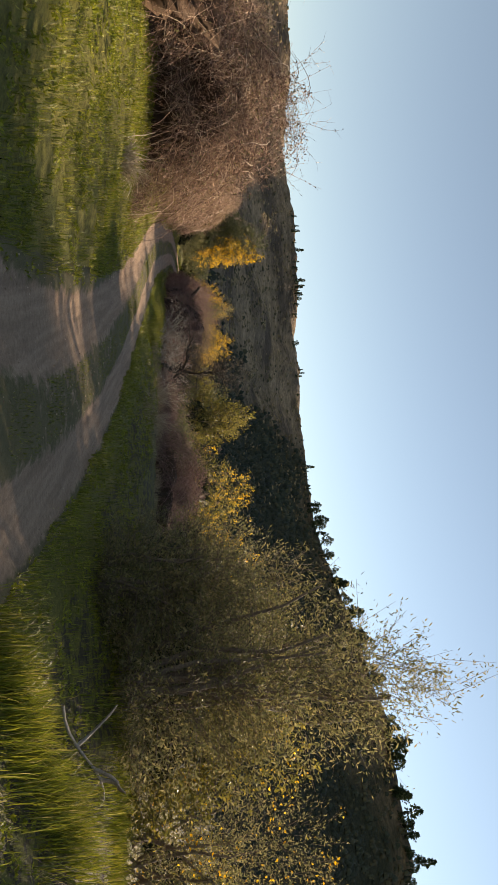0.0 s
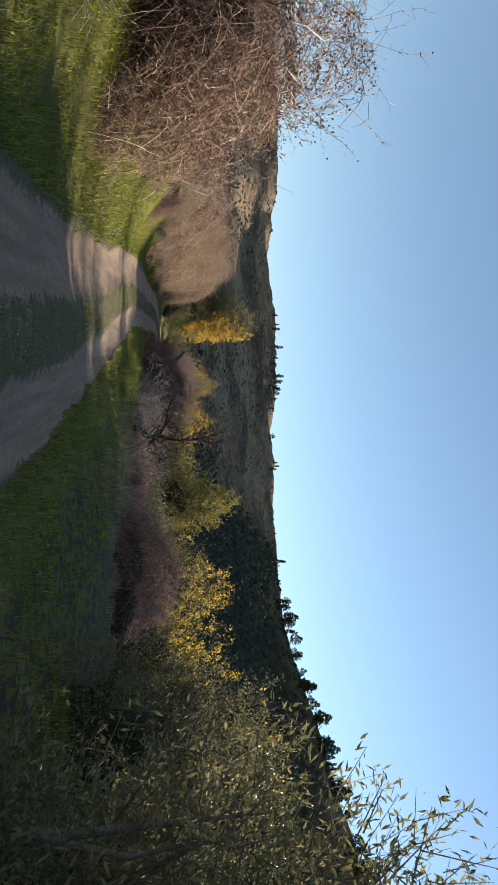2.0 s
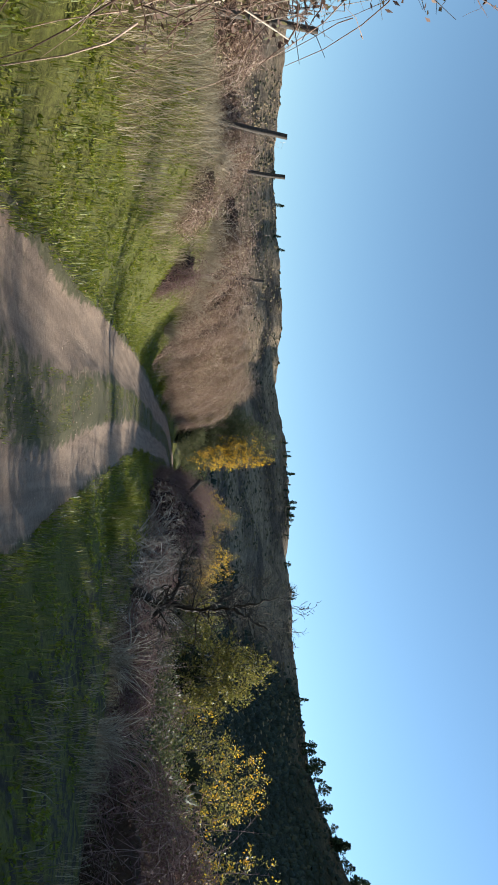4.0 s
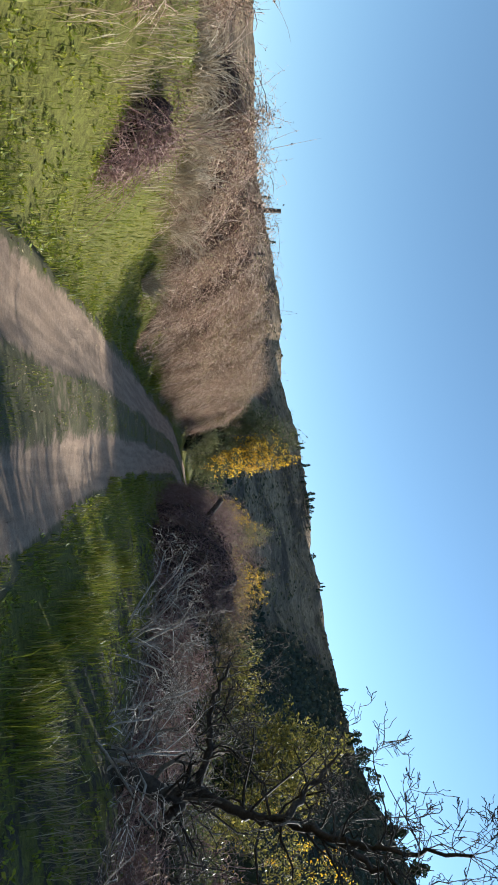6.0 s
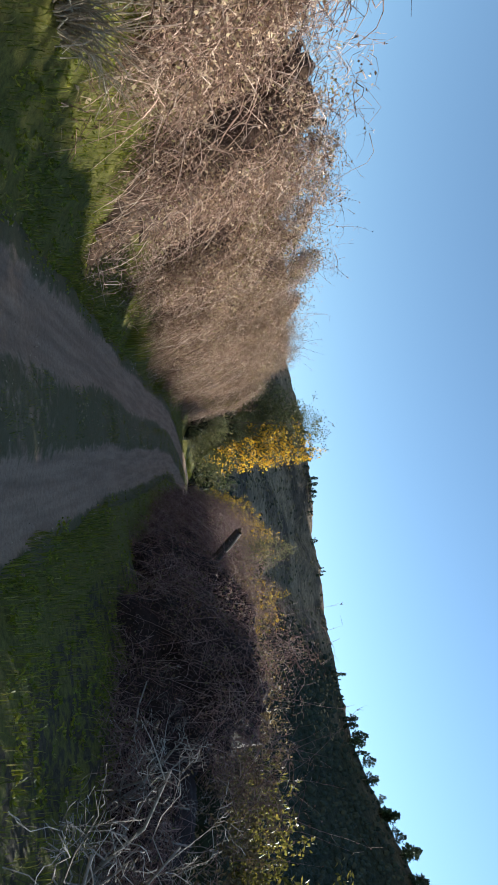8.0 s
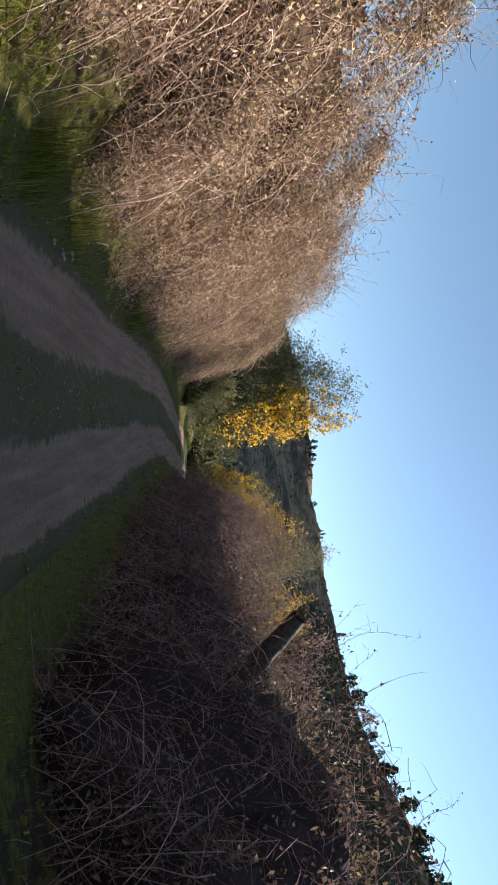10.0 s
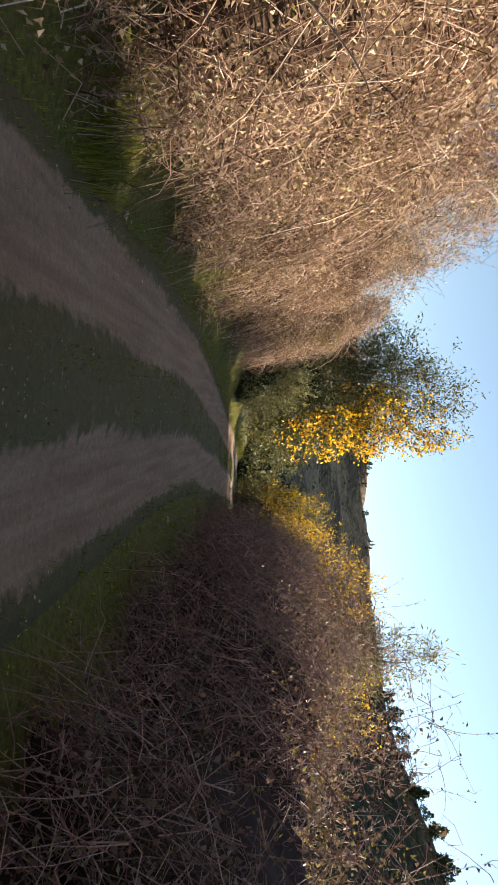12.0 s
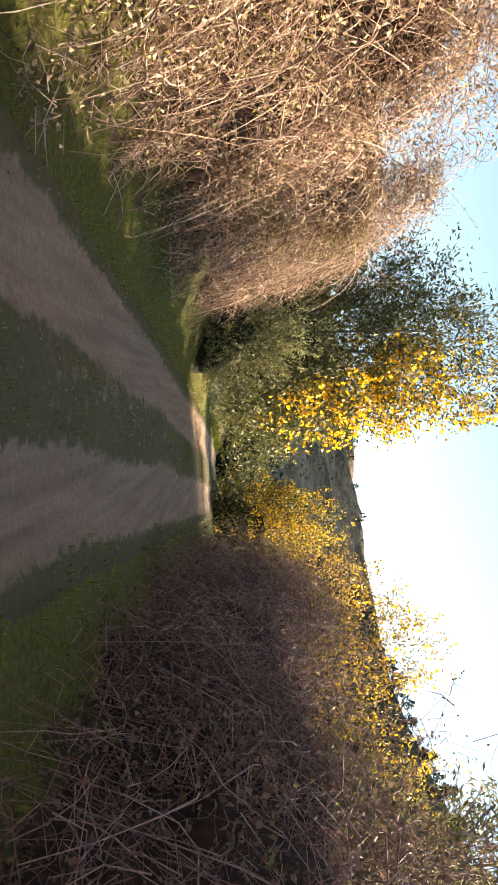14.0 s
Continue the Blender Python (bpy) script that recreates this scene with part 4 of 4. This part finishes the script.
def fallen_log(x, y, length, turn, seed, radius=0.11):
    r = np.random.default_rng(seed)
    ob = thing("fallen_log", settle(x, y, -radius * 0.8), "pale weathered log lying in the undergrowth", "log", "fallen logs")
    k = 9
    s_ = np.linspace(-0.5, 0.5, k) * length
    c, d = math.cos(radians(turn)), math.sin(radians(turn))
    p = np.stack([c * s_, d * s_, 0.08 * np.sin(s_ * 2) + 0.25 * (s_ / length + 0.5)], -1)
    part("trunk", Geo().tubes([p], [radius * np.linspace(1.1, 0.7, k) * r.uniform(0.9, 1.1, k)], 9), DEAD, ob, smooth=True)
    for i in (3, 5, 6):
        w = unit(r.normal(size=(1, 3)) + [0, 0, 0.9])
        q = arcs(r, p[i][None], w, r.uniform(0.4, 0.9), 0.2, 5, 0.12)
        part("branch", Geo().tubes(q, [0.03 * np.linspace(1, 0.3, 5)], 5), DEAD, ob, smooth=True)


def arching_stem(x, y, length, turn, seed):
    r = np.random.default_rng(seed)
    ob = thing("arching_stem", settle(x, y, 0.05), "long bare stem arching out of the dead scrub", "stem", "arching stems")
    way = np.array([[math.cos(radians(turn)) * 0.55, math.sin(radians(turn)) * 0.55, 1.0]])
    p = arcs(r, np.zeros((1, 3)), unit(way), length, 0.45, 12, 0.05)
    part("stem", Geo().tubes(p, [np.linspace(0.014, 0.004, 12)], 5), DEAD, ob, smooth=True)
    n = 9
    i = r.integers(4, 12, n)
    g = Geo().tubes(arcs(r, p[0, i], unit(anyway(r, n) + [0, 0, 0.4]), r.uniform(0.08, 0.3, n), 0.1, 4), tapered(r, n, 4, 0.003, 0.005))
    part("side_twig", g, DEAD, ob, kind="stuff")


for k, (qx, qy, ql, qt) in enumerate([(4.2, 33.6, 3.0, 20), (5.6, 37.4, 3.2, -10), (4.6, 36.2, 2.6, 160), (5.0, 40.0, 2.8, 30), (4.6, 48.2, 3.6, 40), (4.8, 51.5, 3.4, -30), (4.9, 54.5, 3.5, 60), (4.8, 57.5, 3.4, 10), (4.9, 60.5, 3.6, 70), (-3.6, 50.0, 3.0, 30), (-3.4, 55.5, 3.2, -20), (-3.8, 60.0, 3.0, 10)]):
    arching_stem(qx, qy, ql, qt, 700 + k)
fallen_log(6.2, 6.9, 2.8, 25, 42, 0.018)
fallen_log(3.2, 57.5, 1.0, 20, 43, 0.025)
# bushes added here as a dark backing and some shade for the verge
for k, (sx, sy, sa, sh) in enumerate([(9.2, 29.0, 1.7, 1.8), (9.4, 31.4, 1.8, 1.9), (9.6, 33.8, 1.8, 1.7), (9.4, 36.2, 1.8, 1.7), (9.0, 38.6, 1.7, 1.5), (8.8, 42.6, 1.6, 2.2)]):
    leafy_shrub(sx, sy, sa, sa, sh, 270 + k, GORSE_LEAF, 3500, 6, (0.07, 0.13), 0.4, "evergreen_bush", "dark evergreen bush added as backing behind the dead branches", "bush", "dark bushes", 0, 0, 600, core=0.6)
for k, (hx, hy, ha, hb, hh) in enumerate([(7.0, 27.6, 1.3, 1.5, 0.8), (7.0, 30.2, 1.4, 1.6, 0.9), (7.1, 33.0, 1.4, 1.7, 0.6), (6.9, 36.0, 1.5, 1.8, 0.75), (6.6, 39.4, 1.6, 2.0, 1.5), (5.7, 42.6, 1.8, 2.3, 2.4)]):
    bramble(hx, hy, ha, hb, hh, 290 + k, 1700, 2400, 25, 0, True, "thicket of bare purplish bramble canes", "bramble thicket by the track", 1.0, -1, fill=0.5, inner=0.42)
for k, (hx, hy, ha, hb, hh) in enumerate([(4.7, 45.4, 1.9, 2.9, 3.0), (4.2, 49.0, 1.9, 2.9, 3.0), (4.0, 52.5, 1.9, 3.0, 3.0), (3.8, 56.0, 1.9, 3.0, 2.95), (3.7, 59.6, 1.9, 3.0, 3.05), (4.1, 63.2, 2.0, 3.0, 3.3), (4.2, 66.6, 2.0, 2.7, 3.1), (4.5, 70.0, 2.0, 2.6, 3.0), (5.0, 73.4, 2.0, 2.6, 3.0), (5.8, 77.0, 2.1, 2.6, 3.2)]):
    # fuller cores at the near end block more sun from the track
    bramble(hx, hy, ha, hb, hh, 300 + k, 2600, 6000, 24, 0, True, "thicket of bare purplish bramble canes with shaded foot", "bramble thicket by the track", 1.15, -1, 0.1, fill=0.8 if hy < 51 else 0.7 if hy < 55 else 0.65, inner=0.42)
leafy_shrub(5.5, 66.6, 1.05, 1.2, 5.4, 260, WILLOW_LEAF, 9000, 9, (0.10, 0.19), 0.2, "willow", "willow with long narrow leaves above the brambles", "willow", "willows", 0, 0, 800, 0.2)
leafy_shrub(5.5, 78.6, 1.5, 1.6, 5.0, 261, GOLD_LEAF, 9000, 7, (0.07, 0.13), 0.45, "shrub", "golden-brown shrub at the bend of the track", "shrub", "olive shrubs", 900, 0.4, 900)

# a second row that closes the thicket behind, added to shade the track
for k, (hx, hy, ha, hh) in enumerate([(7.4, 44.5, 2.1, 2.3), (7.2, 47.6, 2.1, 2.6), (6.9, 50.8, 2.1, 2.9), (6.8, 54.2, 2.1, 3.0), (6.8, 57.8, 2.1, 2.6), (7.0, 61.4, 2.2, 2.3), (7.2, 65.0, 2.2, 2.6), (7.6, 69.0, 2.3, 3.5), (9.0, 72.6, 2.0, 3.6), (8.6, 76.8, 1.9, 3.6), (13.4, 80.5, 2.2, 4.2)]):
    leafy_shrub(hx, hy, ha, ha, hh, 320 + k, BROWN_LEAF, 4500, 7, (0.06, 0.12), 0.45, "shrub", "brownish shrub rising behind the brambles, added to shade the track", "shrub", "shrubs behind the thicket", 0, 0, 700, core=0.68)

# ---- dry reeds on the bank ----
def reed_clump(x, y, h, seed, n=170):
    r = np.random.default_rng(seed)
    at = np.stack([r.normal(0, 0.14, n), r.normal(0, 0.14, n), np.zeros(n)], -1)
    a = r.uniform(0, 2 * np.pi, n)
    lean = np.stack([np.cos(a), np.sin(a), 0 * a], -1)
    way = unit(lean * r.uniform(0.1, 0.8, n)[:, None] + [0.15, -0.1, 1])
    g = Geo().tubes(arcs(r, at, way, h * r.uniform(0.5, 1.2, n), r.uniform(0.1, 0.8, n), 4, 0.03), tapered(r, n, 4, 0.005, 0.011))
    ob = thing("reed_clump", settle(x, y, 0.04), "clump of pale dry reeds bent over on the bank", "dry reeds", "reed clumps")
    part("dry_stalk_mass", g, REED, ob, kind="stuff")
    return ob


for k, (rx_, ry_, rh) in enumerate([(-4.2, 35.2, 1.4), (-4.0, 36.9, 1.5), (-5.2, 33.4, 1.3), (-6.3, 31.5, 1.2), (-3.2, 38.2, 1.1), (-4.7, 34.4, 1.4), (-6.0, 29.0, 0.9), (5.8, 27.0, 1.2), (6.6, 25.4, 1.0), (7.2, 28.0, 1.1), (-1.7, 13.8, 0.9)]):
    reed_clump(rx_, ry_, rh, 500 + k)


# ---- the leaning stump ----
def leaning_stump():
    r = np.random.default_rng(9)
    ob = thing("leaning_stump", settle(4.7, 50.4, 0.1), "dark broken tree trunk leaning out of the brambles", "stump")
    h, k = 1.82, 9
    s = np.linspace(0, 1, k)
    p = np.stack([-2.25 * s + 0.03 * np.sin(s * 9), -1.05 * s, s * h + 0.05], -1)
    g = Geo().tubes([p], [0.115 * np.linspace(1.2, 0.95, k) * r.uniform(0.93, 1.07, k)], 10)
    part("trunk", g, POST, ob, smooth=True)
    g = Geo()
    tip = p[-1]
    n = 9
    a = np.arange(n) * 2 * np.pi / n
    rim = tip + np.stack([0.105 * np.cos(a), 0.105 * np.sin(a), r.uniform(-0.02, 0.07, n)], -1)
    g.add(np.concatenate([rim, [tip]]), np.stack([np.arange(n), (np.arange(n) + 1) % n, np.full(n, n)], -1))
    part("broken_end", g, DEAD, ob, "splintered grey broken end")


leaning_stump()

# ---- stones by the track ----
def stone(x, y, size, seed):
    r = np.random.default_rng(seed)
    ob = thing("stone", settle(x, y, size * 0.25), "pale rough stone at the edge of the track", "stone", "stones by the track")
    bm = bmesh.new()
    bmesh.ops.create_icosphere(bm, subdivisions=2, radius=size)
    for v in bm.verts:
        v.co *= 0.75 + 0.5 * noise.noise(v.co * 4 / size * 0.35 + Vector((seed, 0, 0)))
        v.co.z *= 0.6
    me = bpy.data.meshes.new("rock")
    bm.to_mesh(me)
    bm.free()
    me.materials.append(STONE)
    rock = new("rock", me)
    rock.parent = ob
    rock.rotation_euler.z = r.uniform(0, 6)


for k, (tx, ty, ts) in enumerate([(-1.95, 50.4, 0.13), (-2.1, 50.9, 0.10), (-1.9, 51.3, 0.07), (-2.0, 49.9, 0.08), (-2.2, 58.2, 0.08), (1.7, 62.0, 0.09), (3.7, 20.5, 0.07)]):
    stone(tx, ty, ts, 600 + k)

# ---- fence posts ----
def fence_post(x, y, top, lean, seed, wide=0.075):
    r = np.random.default_rng(seed)
    ob = thing("fence_post", settle(x, y, 0.3), "weathered dark wooden fence post standing in the brambles", "fence post", "fence posts")
    h = top - ob.location.z
    k = 6
    s = np.linspace(0, 1, k)
    p = np.stack([lean[0] * s * h + r.normal(0, 0.008, k), lean[1] * s * h + r.normal(0, 0.008, k), s * h], -1)
    g = Geo().tubes([p], [wide * r.uniform(0.92, 1.08, k)], 8)
    g.add([p[-1] + [wide * math.cos(a), wide * math.sin(a), 0.03 * math.sin(a)] for a in np.arange(8) * math.pi / 4], [[0, 1, 2, 3], [0, 3, 4, 7], [4, 5, 6, 7]])
    part("post", g, POST, ob, smooth=False)
    return ob


for k, (fx, fy, ft, fl) in enumerate([(-6.5, 42.0, 5.9, (0.02, 0)), (-5.9, 38.5, 4.75, (0.45, 0.1)), (-6.4, 46.0, 6.0, (-0.05, 0)), (-7.4, 34.0, 5.2, (0.02, 0)), (-7.0, 30.6, 4.6, (0.1, 0)), (-7.6, 27.5, 4.6, (0.05, 0))]):
    fence_post(fx, fy, ft, fl, 400 + k)


# ---- grass ----
def grass():
    r = np.random.default_rng(77)

    def field(n, u0, u1, y0, y1, h0, h1, w, bend, height, name, material, label, power=1.0, thin=0.33):
        u = u0 + (u1 - u0) * r.uniform(0, 1, n) ** power
        y = r.uniform(y0, y1, n)
        u = u + np.sign(u1 - u0) * (fbm(y * 0.9, u * 0, 33) - 0.5) * (0.55 if abs(u1 - u0) > 1 else 0.0)
        x = u + track_x(y)
        tuft = fbm(x * 1.2, y * 1.2, 15)
        keep = tuft > thin
        u, y, x, tuft = u[keep], y[keep], x[keep], tuft[keep]
        at = np.stack([x, y, height(x, y) - 0.01], -1)
        a = r.uniform(0, 2 * np.pi, len(x))
        lean = np.stack([np.cos(a), np.sin(a), 0 * a], -1) * r.uniform(0.1, bend, len(x))[:, None]
        g = Geo().blades(at, lean, r.uniform(h0, h1, len(x)) * (0.5 + tuft), r.uniform(0.6, 1.3, len(x)) * w)
        single(name, g, material, label, "grass", "stuff")

    field(60000, -1.62, -6.9, 1, 48, 0.05, 0.17, 0.011, 1.0, land, "verge_grass", GRASS, "bright green grass on the sunny bank", 1.3)
    field(26000, 1.55, 4.8, 2, 45, 0.05, 0.20, 0.010, 0.9, land, "verge_grass", GRASS, "green grass on the shaded verge", 1.8)
    field(6000, 1.55, 3.4, 45, 80, 0.03, 0.11, 0.009, 0.9, land, "verge_grass", GRASS, "thin short grass at the foot of the thicket", 1.6, 0.42)
    field(16000, 4.4, 11.0, 1, 15, 0.12, 0.4, 0.013, 0.9, land, "verge_grass", GRASS, "rough grass under the willows")
    field(10000, -1.62, -2.8, 44, 86, 0.03, 0.09, 0.009, 0.9, land, "verge_grass", GRASS, "short grass along the foot of the brambles")
    field(30000, -0.36, 0.44, 1, 84, 0.02, 0.055, 0.008, 1.6, road_z, "strip_grass", GRASS, "short trodden grass between the wheel ruts", 1.0, 0.42)
    field(16000, -3.5, -7.5, 20, 42, 0.25, 0.6, 0.009, 1.2, land, "dry_grass", STRAW, "long dry straw on the bank")
    field(8000, 3.2, 7.5, 20, 30, 0.12, 0.35, 0.008, 1.4, land, "dry_grass", STRAW, "dry straw among the shrubs", 1.0, 0.47)

    def weeds(n, u0, u1, y0, y1, size, name, label):
        """Low broad-leaved plants: leaves in small rosettes."""
        m = n // 9
        u, y = r.uniform(u0, u1, m), r.uniform(y0, y1, m)
        x = u + track_x(y)
        keep = fbm(x * 0.9, y * 0.9, 25) > 0.36
        x, y = x[keep], y[keep]
        c = np.repeat(np.stack([x, y, land(x, y) + 0.01], -1), 9, axis=0)
        k = len(c)
        a = r.uniform(0, 2 * np.pi, k)
        way = np.stack([np.cos(a), np.sin(a), r.uniform(0.15, 1.3, k)], -1)
        g = Geo().leaves(c + r.normal(0, 0.03, (k, 3)) * [1, 1, 0.3], way, r.uniform(0.6, 1.3, k) * size, r.uniform(0.3, 0.6, k) * size, r)
        single(name, g, WEED, label, "weeds", "stuff")

    weeds(80000, -6.9, -1.55, 2, 48, 0.05, "bank_weeds", "low leafy weeds on the sunny bank")
    weeds(22000, 1.5, 4.8, 2, 46, 0.055, "verge_weeds", "low leafy weeds on the verge")
    weeds(3000, 1.5, 3.4, 46, 80, 0.045, "verge_weeds", "sparse low weeds under the thicket")


def leaf_litter():
    """Fallen leaves and bits of stem on the track."""
    r = np.random.default_rng(88)
    n = 7000
    y = r.uniform(2, 76, n)
    u = np.where(r.uniform(0, 1, n) < 0.55, r.normal(0, 0.3, n), r.choice([-1.0, 1.0], n) * r.normal(1.6, 0.2, n))
    x = u + track_x(y)
    keep = (fbm(x * 1.1, y * 0.6, 45) > 0.42) & (np.abs(u) < 1.95)
    x, y = x[keep], y[keep]
    k = len(x)
    a = r.uniform(0, 2 * np.pi, k)
    way = np.stack([np.cos(a), np.sin(a), r.uniform(-0.1, 0.25, k)], -1)
    g = Geo().leaves(np.stack([x, y, road_z(x, y) + 0.03], -1), way, r.uniform(0.02, 0.05, k), r.uniform(0.008, 0.022, k), r)
    single("leaf_litter", g, DRY_LEAF, "dry fallen leaves scattered on the dirt track", "leaf litter", "stuff")


def tall_tufts():
    """Bright tall grass in a sunny gap by the willows, and tufts along the shaded verge."""
    spots = [(3.6, 5.2), (4.1, 5.25), (4.6, 5.4), (5.1, 5.6), (5.6, 5.8), (6.1, 6.0), (6.6, 6.2), (3.2, 30.9), (3.3, 31.8), (3.0, 33.0), (2.9, 34.4), (3.4, 29.8), (3.6, 29.0), (3.2, 36.0), (-2.4, 48.6), (-2.5, 50.6), (-2.3, 56.8), (0.9, 86.2), (1.4, 87.8), (1.9, 89.6)]
    for i, (x, y) in enumerate(spots):
        r = np.random.default_rng(800 + i)
        n = 420
        at = np.stack([r.normal(0, 0.2, n), r.normal(0, 0.22, n), np.zeros(n)], -1)
        at[:, 2] = land(x + at[:, 0], y + at[:, 1]) - float(land(np.array(x), np.array(y)))
        a = r.uniform(0, 2 * np.pi, n)
        lean = np.stack([np.cos(a), np.sin(a), 0 * a], -1) * r.uniform(0.1, 0.7, n)[:, None]
        ob = thing("grass_tuft", settle(x, y, 0.02), "tuft of long bright green grass on the verge", "grass tuft", "grass tufts")
        part("blade_mass", Geo().blades(at, lean, r.uniform(0.15, 0.5, n), r.uniform(0.006, 0.012, n)), GRASS, ob, kind="stuff")


grass()
leaf_litter()
tall_tufts()

# ---- from the plan's units to metres ----
for ob in [o for o in scene.objects if o.parent is None and o is not cam and o is not sun]:
    ob.location *= PLAN
    ob.scale *= PLAN
